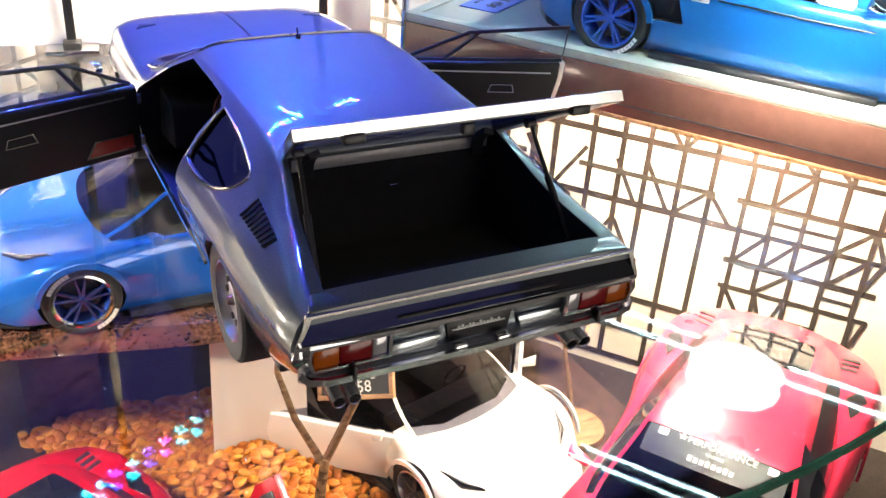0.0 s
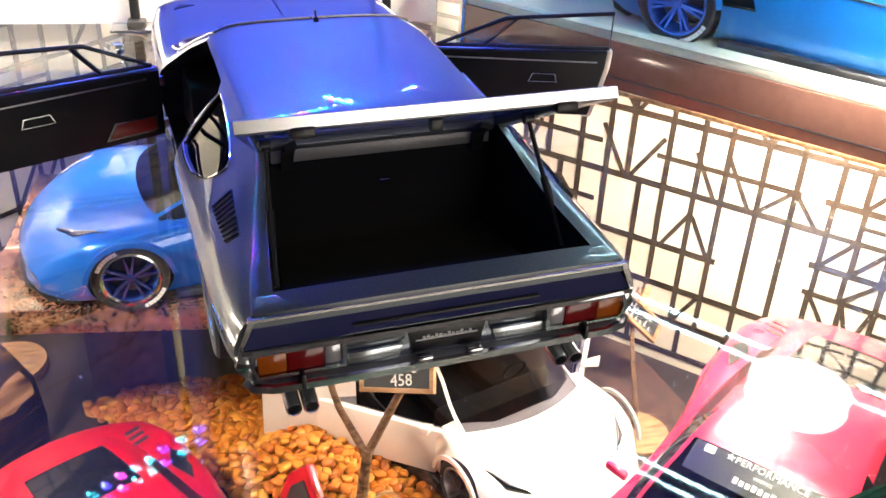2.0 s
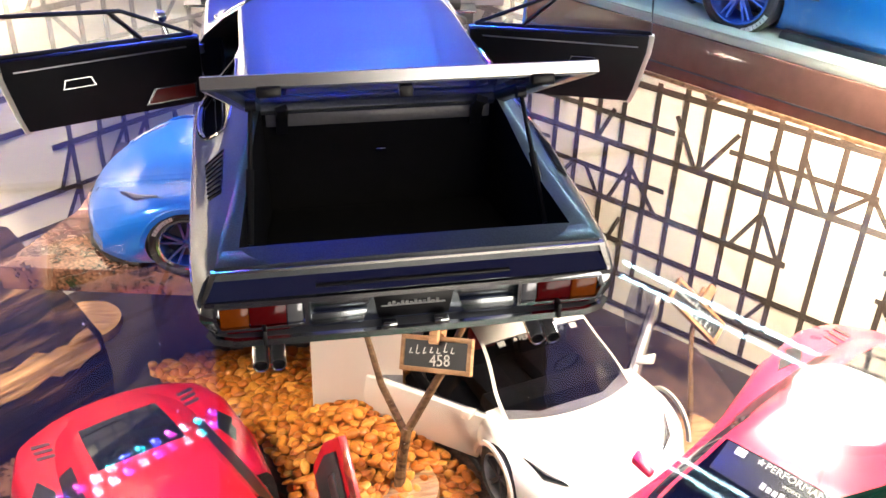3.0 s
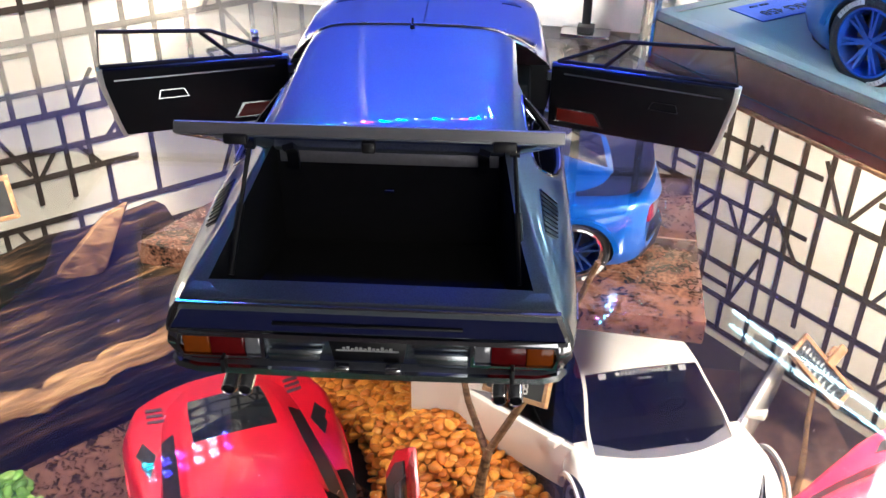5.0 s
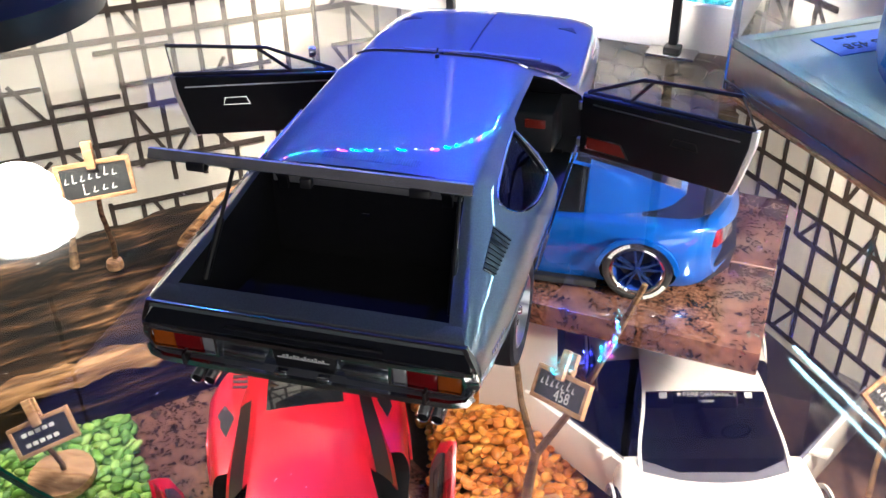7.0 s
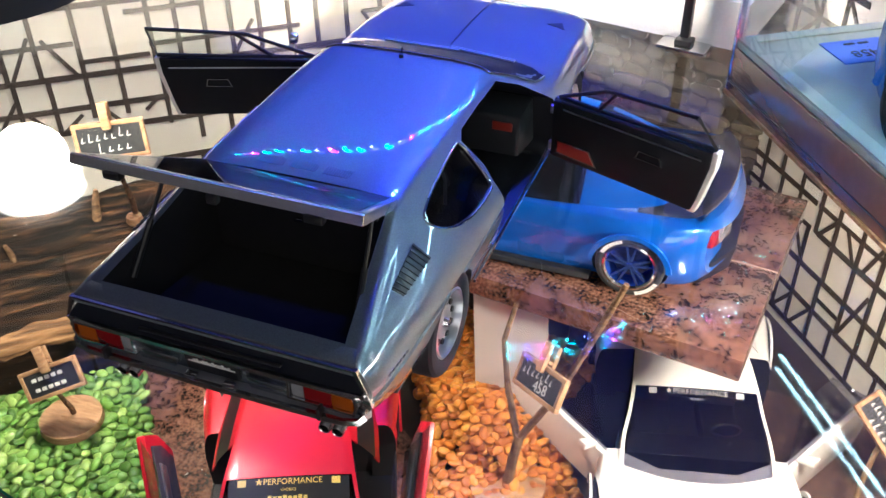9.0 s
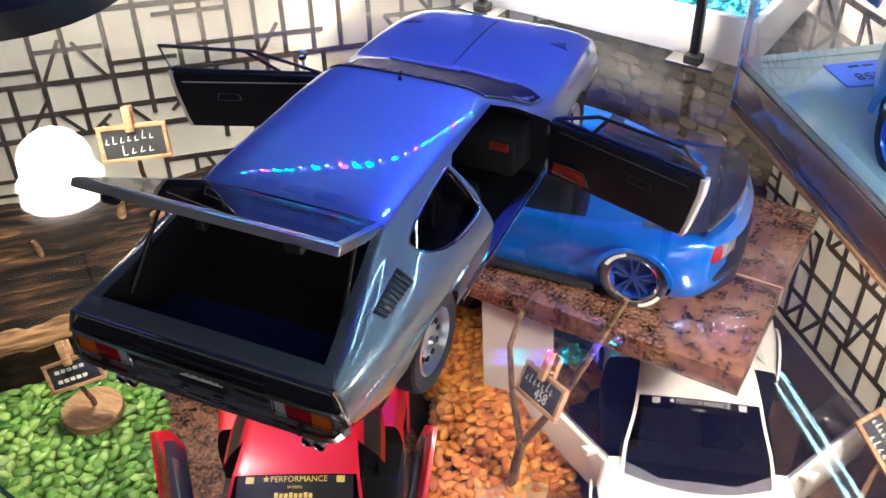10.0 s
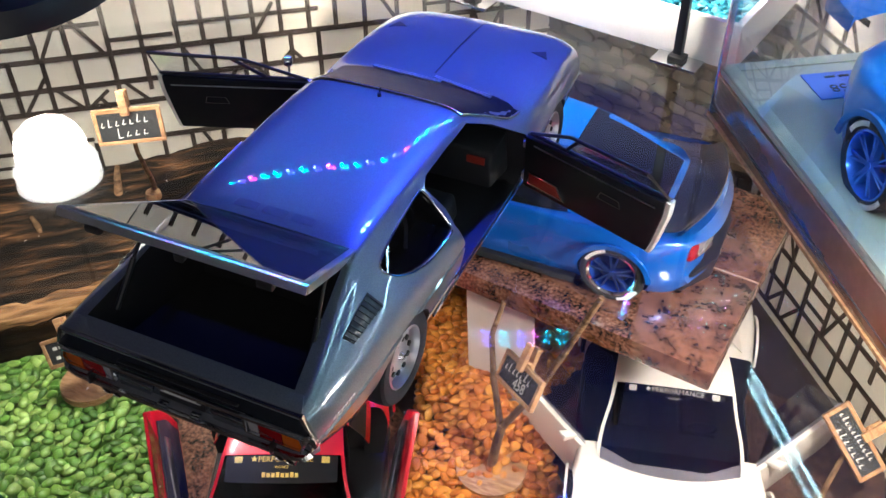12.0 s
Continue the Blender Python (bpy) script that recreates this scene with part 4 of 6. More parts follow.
# doors
def coupe_door(s):
    d = new("door")
    d.empty_display_size = 0.005
    d.parent = coupe
    d["label"] = "open door with a black inner panel"
    # local: x along the door from its hinge, y inwards, z up
    ang = radians(-20) if s > 0 else radians(200)
    m = Matrix.Translation(Vector((s * 49.4, 168.0, 0)) * MM) @ Matrix.Rotation(ang, 4, "Z")
    if s < 0:
        m = m @ Matrix.Diagonal((1, -1, 1, 1))
    d.matrix_basis = m
    out = [(0, 17.8), (63.6, 17.8), (65.4, 24), (68.6, 38), (69.0, 44.6), (0, 43.0)]
    flip = -1
    def slab(pts, y0, y1, mat, name, label="", bevel=0.5):
        return part(name, bevelled(prism(pts, "y", flip * y0, flip * y1), bevel, 2), mat, d, label)
    slab(out, -2.6, 0.0, SILVER, "outer_skin", "silver outer skin", 0.8)
    slab([(1, 18.6), (62.6, 18.6), (64.2, 24), (67.2, 38), (67.6, 44.4), (1, 42.6)], 0.0, 2.2, LEATHER, "inner_panel", "black inner panel", 0.6)
    slab([(60.9, 17.9), (64.0, 17.9), (65.9, 24), (69.2, 38), (69.6, 44.5), (67.4, 44.5), (66.9, 38), (63.4, 24)], -2.2, 1.6, CREAM, "door_edge", "cream door edge", 0.4)
    part("pull_strip", box(6, flip * 2.5, 40.0, 64, flip * 2.2, 40.5), ALLOY, d)
    hx, hz = 44, 33.6
    ho = [(hx - 5.6, hz - 1.7), (hx + 5.6, hz - 1.7), (hx + 4.6, hz + 1.7), (hx - 4.2, hz + 1.7)]
    hi = [(hx - 5.1, hz - 1.4), (hx + 5.1, hz - 1.4), (hx + 4.25, hz + 1.4), (hx - 3.85, hz + 1.4)]
    part("handle", ring(ho, hi, flip * 2.2, flip * 2.9), CHROME, d, "thin metal door pull")
    lo = [(4.5, 21.6), (21.5, 21.6), (18.5, 26.4), (4.5, 26.4)]
    slab(lo, 2.2, 3.0, DOOR_RED, "door_reflector", "red door reflector", 0.3)
    part("reflector_trim", ring([(3.8, 21.0), (22.8, 21.0), (19.2, 27.0), (3.8, 27.0)], [(4.5, 21.6), (21.5, 21.6), (18.5, 26.4), (4.5, 26.4)], flip * 2.2, flip * 2.8), CHROME, d)
    pane3 = [Vector((3, flip * 0.6, 44.2)), Vector((28.5, flip * 9.0, 58.0)), Vector((66, flip * 14.5, 62.8)), Vector((68.2, flip * 0.6, 45.4))]
    part("window_frame", tube(pane3 + pane3[:1], 0.75, 6), BLACK, d)
    part("window_divider", tube([(21, flip * 0.8, 45), (32.5, flip * 9.6, 58.4)], 0.8, 6), BLACK, d)
    bm = bmesh.new()
    bm.faces.new([bm.verts.new(p) for p in pane3])
    w = part("door_window", bm, PANE, d, "clear side window")
    mir = lathe([(0.05, -2.0), (2.4, -1.6), (3.0, 0), (2.8, 1.2), (0.05, 1.3)], 18, "x")
    if s > 0:
        mir.free()
    else:
        part("mirror_head", moved(mir, Matrix.Translation((12, -flip * 5.0, 50)) @ Matrix.Diagonal((1, 1, 0.8, 1))), CHROME, d, "chrome wing mirror")
        part("mirror_stalk", tube([(11, 0, 44), (11.5, -flip * 3.4, 48)], 0.6, 8), CHROME, d)
    for z in (22, 38):
        part("hinge", lathe([(0.05, z - 1.6), (1.3, z - 1.6), (1.3, z + 1.6), (0.05, z + 1.6)], 10, "z"), ALLOY, d)


coupe_door(1)
coupe_door(-1)

# cabin
part("dashboard", bevelled(hexa([(-41, 150, 24), (41, 150, 24), (43, 166, 24), (-43, 166, 24)], [(-41, 152, 40), (41, 152, 40), (42, 166, 43), (-42, 166, 43)]), 1.5), LEATHER, coupe)
wheel_c = Vector((-20, 141, 39))
sw = [wheel_c + Vector((8.5 * math.cos(a), 3.0 * math.sin(a), 8.0 * math.sin(a))) for a in [2 * math.pi * k / 24 for k in range(25)]]
part("steering_wheel", tube(sw, 0.8, 8), plain("brown_rim", (0.10, 0.03, 0.02), 0.4), coupe, "thin wood-rimmed steering wheel")
for a in (0, 140, 220):
    part("wheel_spoke", tube([wheel_c, wheel_c + Vector((8.3 * math.cos(radians(a)), 2.9 * math.sin(radians(a)), 7.8 * math.sin(radians(a))))], 0.7, 6), ALLOY, coupe)
part("steering_column", tube([wheel_c, wheel_c + Vector((0, 12, -5))], 1.3, 8), BLACK, coupe)
part("cowl_badge", box(30, 151.0, 34, 38, 152.2, 37.5, 0.4), DOOR_RED, coupe)
for sx in (-20, 20):
    for nm, b in (("seat", hexa([(sx - 13, 105, 17), (sx + 13, 105, 17), (sx + 13, 138, 17), (sx - 13, 138, 17)], [(sx - 12, 106, 26), (sx + 12, 106, 26), (sx + 12, 137, 29), (sx - 12, 137, 29)])), ("backrest", hexa([(sx - 12, 103, 22), (sx + 12, 103, 22), (sx + 12, 111, 24), (sx - 12, 111, 24)], [(sx - 10, 94, 51), (sx + 10, 94, 51), (sx + 10, 100, 52), (sx - 10, 100, 52)]))):
        part(nm, bevelled(b, 2.5, 3), LEATHER, coupe)
part("rear_bench", bevelled(hexa([(-36, 64, 17), (36, 64, 17), (37, 90, 17), (-37, 90, 17)], [(-33, 64, 44), (33, 64, 44), (36, 90, 27), (-36, 90, 27)]), 3, 3), LEATHER, coupe)

for y in (58, 205):
    for s in (-1, 1):
        wheel_rows("wheel", coupe, s * 42.6, y, 17.8, 17.8, 11.5, s, ALLOY, 5, 11.6, holes=True)
part("front_grille", box(-36, 256.5, 24, 36, 259, 32, 0.6), BLACK, coupe)

# ---- the modern sports cars ----
# y, bottom half-width, bottom, widest half-width and height, shoulder half-width and height, centre height
WEDGE = [
    (-125, 43, 15, 47, 30, 43, 43.5, 45.5),
    (-121, 46, 11, 51.5, 31, 47, 46.5, 48.5),
    (-108, 48, 8, 55.5, 30, 50, 47.5, 50),
    (-73, 50, 6, 57, 29, 51, 47, 50),
    (-45, 50, 5.5, 54.5, 28, 49, 44.5, 47),
    (-10, 50, 5, 52, 26, 48, 41.5, 44),
    (25, 50, 5, 52, 25, 48.5, 40, 43),
    (52, 50, 5, 54.5, 26, 50, 40, 42),
    (73, 50, 5, 57, 27, 51.5, 39.5, 40.5),
    (95, 49, 5, 55, 23, 48.5, 33, 35.5),
    (112, 47, 5, 51, 18, 44, 25.5, 28.5),
    (121, 43, 6, 46, 15, 39, 19.5, 21.5),
    (125, 38, 8, 40, 13, 35, 15.5, 16.5),
]
# roof: y, base half-width, base height, top half-width, top height
ROOF = [
    (-96, 38, 47, 22, 50.2),
    (-78, 42, 47, 26, 54.5),
    (-55, 44, 46, 29, 58.5),
    (-30, 45.5, 44, 31.5, 62.0),
    (-8, 46, 42, 33.5, 63.6),
    (10, 46.5, 41, 35, 62.2),
    (22, 46.8, 40.5, 36.6, 57.6),
    (45, 46, 40, 41.2, 46.2),
    (56, 44, 39.6, 41.5, 41.2),
]
# a long-tailed wedge with a roof that runs far back
LONG_WEDGE = [(-136, 42, 17, 46, 31, 41, 42.5, 44.0), (-131, 46, 12, 53, 32, 47, 46.5, 48.0), (-112, 48, 8, 59, 31, 51.5, 49.0, 50.5)] + [(y, wb, zb, wm + (2 if y < -40 else 0), zm, ws + (1 if y < -40 else 0), zs + (1.5 if y < -40 else 0), zt + (1 if y < -40 else 0)) for y, wb, zb, wm, zm, ws, zs, zt in WEDGE[3:]]
LONG_ROOF = [
    (-122, 31, 48, 22, 50.0),
    (-104, 36, 48, 26, 54.4),
    (-85, 40, 47.5, 27.5, 57.6),
    (-55, 43, 46, 28.5, 60.8),
    (-30, 45.5, 44, 30, 62.8),
    (-8, 46, 42, 31.5, 63.6),
    (10, 46.5, 41, 33.5, 62.2),
    (22, 46.8, 40.5, 35.5, 57.6),
    (45, 46, 40, 40.6, 46.2),
    (56, 44, 39.6, 41, 41.2),
]


# a front-engined coupe: the same columns
SALOON = [
    (-122, 43, 15, 47, 30, 44, 43.0, 38.0),
    (-118, 46, 11, 51.5, 31, 47, 46.0, 48.0),
    (-106, 48, 8, 54.5, 30, 50, 46.5, 49.5),
    (-73, 50, 6, 57, 29, 51, 45.5, 49),
    (-45, 50, 5.5, 53.5, 28, 49, 43.5, 46.5),
    (-10, 50, 5, 51, 26, 48, 42.5, 45),
    (25, 50, 5, 51, 26, 48.5, 42, 45),
    (52, 50, 5, 54, 27, 50, 41.5, 45),
    (73, 50, 5, 57, 28, 52, 41.0, 44.5),
    (97, 49, 5, 54, 24, 49, 37, 41),
    (112, 47, 5, 50.5, 20, 45, 31.5, 36),
    (120, 43, 6, 46, 17, 40, 25.5, 29),
    (125, 38, 8, 40, 14, 35, 17.5, 20),
]
SALOON_ROOF = [
    (-98, 38, 46, 24, 49.0),
    (-78, 42, 46, 27, 55.0),
    (-55, 44, 45, 29.5, 62.5),
    (-32, 45.5, 44, 31, 67.5),
    (-10, 46, 43, 31.5, 69.4),
    (8, 46.5, 42.5, 33, 68.2),
    (20, 46.8, 42.3, 35, 63.8),
    (45, 46.5, 42, 40, 50.0),
    (57, 44, 41.6, 40.5, 44.0),
]


def wedge_half(table, y):
    wb, zb, wm, zm, ws, zs, zt = smooth_at(table, y)
    pts = [(0, zb), (wb * 0.6, zb), (wb - 1.5, zb)]
    for k in range(1, 5):
        f = k / 5
        pts.append((wb + (wm - wb) * f ** 0.6, zb + 1.5 + (zm - zb - 1.5) * f))
    pts.append((wm, zm))
    for k in range(1, 6):
        f = k / 6
        pts.append((wm + (ws - wm) * (1 - math.cos(f * math.pi / 2)), zm + (zs - zm) * math.sin(f * math.pi / 2)))
    pts.append((ws, zs))
    for k in range(1, 8):
        x = ws * (1 - k / 8)
        pts.append((x, zs + (zt - zs) * (1 - (x / ws) ** 2)))
    pts.append((0, zt))
    return pts


def wedge_top(x, y, table=WEDGE):
    *_, ws, zs, zt = smooth_at(table, y)
    return zs + (zt - zs) * (1 - min(1, abs(x) / ws) ** 2)


def screen_bow(x, y):
    """How far the windscreen bows forward of its corners."""
    return 9.0 * max(0.0, y - 14) / 44 * (1 - min(1.0, abs(x) / 40) ** 2)


def rounded_plan(x, y):
    """Nose and tail are rounded as seen from above."""
    q = (abs(x) / 50) ** 2.4
    if y > 90:
        return y - 17 * q * min(1.0, (y - 90) / 30)
    if y < -95:
        return y + 15 * q * min(1.0, (-95 - y) / 24)
    return y


def cabin_rows(CABIN):
    out = []
    start, end = CABIN[0][0], CABIN[-1][0]
    for y in [v for v in range(start, -8, 8)] + [-8, 0, 6, 10, 13, 16, 19, 22, 27, 32, 38, 45, 51, end]:
        wb, zb, wt, zt = smooth_at(CABIN, y)
        half = [(wb, zb)]
        for k in range(1, 5):
            f = k / 5
            half.append((wb + (wt - wb) * f + 1.2 * math.sin(math.pi * f), zb + (zt - 1.6 - zb) * f))
        half += [(wt + 0.4, zt - 1.6), (wt - 1.6, zt - 0.7)]
        for k in range(1, 6):
            x = (wt - 1.6) * (1 - k / 6)
            half.append((x, zt - 0.7 + 0.9 * (1 - (x / (wt - 1.6)) ** 2)))
        half.append((0, zt + 0.2))
        row = [(x, z) for x, z in half] + [(-x, z) for x, z in half[-2::-1]]
        out.append([(x, y + screen_bow(x, y), z) for x, z in row])
    return out


def cabin_piece(CABIN, pick):
    """The roof's faces for which pick(x, y, z) holds, as a sheet."""
    bm = grid(cabin_rows(CABIN))
    drop = [f for f in bm.faces if not pick(*f.calc_center_median())]
    bmesh.ops.delete(bm, geom=drop, context="FACES")
    return bm


def thick(bm, t):
    bmesh.ops.recalc_face_normals(bm, faces=bm.faces)
    up = sum((f.normal.z for f in bm.faces))
    bmesh.ops.solidify(bm, geom=bm.faces[:], thickness=t if up > 0 else -t)
    return bm


def sports_car(label, at, mat, rim, doors="shut", wing=True, banner=None, seat=None, spokes=5, tail_mat=None, roof_mat=None, tyre_text=None, engine_cover=False, shape=None, side_marks=False):
    shell, CABIN = shape or (WEDGE, ROOF)
    top_at = lambda x, y: wedge_top(x, y, shell)
    car = thing("model_car", label, "model car", at, "sports cars")
    rows = []
    for y in [shell[0][0], shell[0][0] + 1.5, shell[0][0] + 4] + [v for v in (-128, -122, -118, -114, -108) if v > shell[0][0] + 5] + [-98, -88, -78, -73, -66, -56, -45, -34, -22, -10, 2, 14, 25, 36, 46, 52, 60, 67, 73, 80, 88, 95, 102, 108, 112, 117, 121, 123.5, 125]:
        half = wedge_half(shell, y)
        rows.append([(x, rounded_plan(x, y), z) for x, z in half] + [(-x, rounded_plan(x, y), z) for x, z in half[-2:0:-1]])
    cuts = []
    for y in (-73, 73):
        for s in (-1, 1):
            c = lathe([(0.01, -16), (20.4, -16), (20.4, 16), (0.01, 16)], 36, "x")
            cuts.append((moved(c, Matrix.Translation((s * 52, y, 18.0))), BLACK))
    # cockpit, side scoops
    cuts.append((hexa([(-40, -30, 12), (40, -30, 12), (38, 44, 12), (20, 54, 12), (-20, 54, 12), (-38, 44, 12)], [(-42, -34, 70), (42, -34, 70), (41, 50, 70), (22, 60, 70), (-22, 60, 70), (-41, 50, 70)]), LEATHER))
    if doors != "shut":
        cuts.append((prism([(-26, 12), (38, 12), (44, 24), (44, 60), (-36, 60), (-34, 30)], "x", -80, 80), LEATHER))
    for s in (-1, 1) if shell is not SALOON else ():
        q = [(-56, 22), (-38, 22), (-42, 36), (-58, 38)]
        cuts.append((prism(q, "x", s * 49, s * 70) if s > 0 else prism(q, "x", -70, -49), BLACK))
    bm, mats = carved(grid(rows, True, True), mat, cuts)
    part("body", bm, mats, car)
    top_w = lambda y: smooth_at(CABIN, y)[2]
    ws = lambda x, y, z: y - screen_bow(x, y) > 12.5 and abs(x) < top_w(y - screen_bow(x, y)) - 1.7
    flank = lambda x, y, z: abs(x) > top_w(y - screen_bow(x, y)) + 0.2
    side = lambda x, y, z: (-40 if shell is not LONG_WEDGE else -10) < y < 60 and flank(x, y, z) and (doors != "shut" or z > smooth_at(CABIN, y)[1] + 1.0)
    rear_span = {id(SALOON): (-94, -36), id(LONG_WEDGE): (-106, -68), id(WEDGE): (-90, -50)}[id(shell)]
    rear = lambda x, y, z: rear_span[0] < y < rear_span[1] and abs(x) < top_w(y) - (4 if shell is SALOON else 5)
    intake = lambda x, y, z: shell is LONG_WEDGE and -82 < y < -10 and flank(x, y, z) and 0.2 < (z - smooth_at(CABIN, y)[1]) / (smooth_at(CABIN, y)[3] - smooth_at(CABIN, y)[1]) < 0.75
    skin = lambda x, y, z: not ws(x, y, z) and not rear(x, y, z) and not intake(x, y, z) and not side(x, y, z)
    part("roof", thick(cabin_piece(CABIN, skin), 0.8), roof_mat or mat, car)
    part("windscreen", cabin_piece(CABIN, ws), SMOKE if doors == "out" else DARK_PANE, car, "tinted windscreen")
    part("rear_window", cabin_piece(CABIN, rear), DARK_GLASS, car)
    for s in (-1, 1):
        if doors == "shut":
            part("side_window", cabin_piece(CABIN, lambda x, y, z: side(x, y, z) and x * s > 0), DARK_GLASS, car)
        if shell is LONG_WEDGE:
            part("side_intake", cabin_piece(CABIN, lambda x, y, z: intake(x, y, z) and x * s > 0), BLACK, car, "dark side air intake")
            vent = [(s * 46, -60), (s * 41.5, -74), (s * 47, -86), (s * 53, -76)]
            part("shoulder_vent", hexa([(x, y, top_at(x, y) - 1) for x, y in vent], [(x, y, top_at(x, y) + (0.5 if abs(x) < 50 else -0.2)) for x, y in vent]), BLACK, car)
            for k in range(3):
                y0 = -98 - k * 5
                q = [(s * 34, y0), (s * 43, y0 - 2), (s * 43, y0 - 4.4), (s * 34, y0 - 2.4)]
                part("deck_stripe", hexa([(x, y, top_at(x, y) - 0.5) for x, y in q], [(x, y, top_at(x, y) + 0.3) for x, y in q]), GREY_RIM, car)
    if shell is SALOON:
        lid = []
        for y, up in ((-72, 0.5), (-80, 0.6), (-90, 0.8), (-100, 1.6), (-108, 3.2), (-113, 5.2), (-116, 6.6), (-116.5, 5.6), (-114, 2.4), (-110, 0.2)):
            lid.append([(x, rounded_plan(x, y), top_at(x, max(y, -112)) + up - (0.3 if abs(x) > 40 else 0)) for x in [-45 + 7.5 * k for k in range(13)]])
        part("boot_lid", grid(lid), CARBON, car, "dark carbon boot lid with a ducktail spoiler")
        part("door_pull", box(-50.2, -30, 36, -49.0, -20, 38, 0.3), BLACK, car)
    for s in (-1, 1):
        # lamps, mirrors, sills, flares
        hl = [(s * 30, 104), (s * 41, 96), (s * 46, 82), (s * 38, 94)]
        part("headlamp", hexa([(x, y, top_at(x, y) - 1.2) for x, y in hl], [(x, y, top_at(x, y) + 0.35) for x, y in hl]), DARK_GLASS, car, "dark headlamp")
        part("lamp_strip", tube([(s * 31, 102, top_at(31, 104) + 0.6), (s * 38.5, 95, top_at(38, 95) + 0.5), (s * 44, 85, top_at(44, 85) + 0.5)], 0.5, 6), LENS_CLEAR, car)
        part("front_intake", bevelled(hexa([(s * 12, 122.6, 8), (s * 32, 115.5, 8), (s * 32, 112, 8), (s * 12, 118, 8)], [(s * 12, 124.2, 12), (s * 32, 117.4, 12), (s * 32, 112, 12), (s * 12, 118, 12)]), 0.4), BLACK, car)
        tl = shell[0][0]
        if shell is SALOON:
            for nm, m, x0, x1, lab in (("tail_lamp", LAMP_GLASS, 26, 38, "smoked clear tail lamp"), ("tail_lamp", LENS_RED, 38, 44, "red tail lamp")):
                q = [(s * x0, rounded_plan(x0, tl)), (s * x1, rounded_plan(x1, tl))]
                part(nm, bevelled(hexa([(q[0][0], q[0][1] - 0.6, 32), (q[1][0], q[1][1] - 0.6, 32), (q[1][0], q[1][1] + 6, 32), (q[0][0], q[0][1] + 6, 32)], [(q[0][0], q[0][1] + 0.6, 41), (q[1][0], q[1][1] + 0.6, 42), (q[1][0], q[1][1] + 6, 42), (q[0][0], q[0][1] + 6, 41)]), 0.6), m, car, lab)
        else:
            q = [(s * 22, rounded_plan(22, tl)), (s * 40, rounded_plan(40, tl))]
            part("tail_lamp", bevelled(hexa([(q[0][0], q[0][1] - 0.8, 35), (q[1][0], q[1][1] - 0.8, 35), (q[1][0], q[1][1] + 3, 35), (q[0][0], q[0][1] + 3, 35)], [(q[0][0], q[0][1] - 0.2, 40), (q[1][0], q[1][1] - 0.2, 40), (q[1][0], q[1][1] + 3, 40), (q[0][0], q[0][1] + 3, 40)]), 0.5), LENS_RED, car, "red tail lamp")
        if doors == "shut":
            part("mirror", bevelled(hexa([(s * 49, 36, 44), (s * 60, 34, 44.5), (s * 60, 38, 44.5), (s * 49, 40, 44)], [(s * 49, 36, 47), (s * 60, 33, 50), (s * 59, 39, 49), (s * 49, 40, 46.5)]), 1.0), mat, car)
        part("side_skirt", bevelled(hexa([(s * 47, -52, 3.5), (s * 54.5, -52, 3.5), (s * 54.5, 52, 3.5), (s * 47, 52, 3.5)], [(s * 47, -52, 6.5), (s * 53, -52, 6.5), (s * 53, 52, 6.5), (s * 47, 52, 6.5)]), 0.6), BLACK, car)
        for y in (-73, 73):
            arc3 = [(s * 57.0, y + 21 * math.cos(a), 18 + 21 * math.sin(a)) for a in [radians(8 + 164 * k / 16) for k in range(17)]]
            part("wheel_flare", strip(arc3, 2.6, 1.5, (s, 0, 0)), mat, car, "bolted-on wide arch flare")
    part("front_splitter", bevelled(prism([(-47, 98), (-40, 113), (-22, 124), (0, 128), (22, 124), (40, 113), (47, 98)], "z", 3, 4.6), 0.4), BLACK, car)
    part("rear_diffuser", bevelled(hexa([(-38, tl + 13, 5), (-20, tl + 1, 5), (20, tl + 1, 5), (38, tl + 13, 5), (40, tl + 22, 3), (-40, tl + 22, 3)], [(-40, tl + 9, 20), (-20, tl - 1.2, 20), (20, tl - 1.2, 20), (40, tl + 9, 20), (40, tl + 22, 20), (-40, tl + 22, 20)]), 0.8), BLACK, car)
    if side_marks:
        part("flag_mark", box(51.0, -36, 33.5, 53.6, -28, 37.5, 0.1), LETTER, car, "small white flag sticker")
        part("flag_dot", moved(lathe([(0.05, 0), (1.1, 0), (1.1, 0.3), (0.05, 0.3)], 12, "x"), Matrix.Translation((53.6, -32, 35.5))), LENS_RED, car)
        part("side_line", tube([(53.0, -24, 35.6), (52.0, 10, 34.5), (52.6, 44, 34)], 0.45, 6), BLACK, car)
    if wing:
        wg = new("rear_wing")
        wg.empty_display_size = 0.004
        wg.parent = car
        secs = []
        for k in range(17):
            u = -1 + 2 * k / 16
            x, z, y = 54 * u, 63.5 - 3.4 * u * u, -124 + 4 * u * u
            secs.append([(x, y + a, z + b) for a, b in ((-8, 1.8), (-2, 1.6), (5, 0.6), (9, -0.4), (5, -0.6), (-2, 0.2), (-8, 0.9))])
        part("blade", grid(secs, True, True), mat, wg)
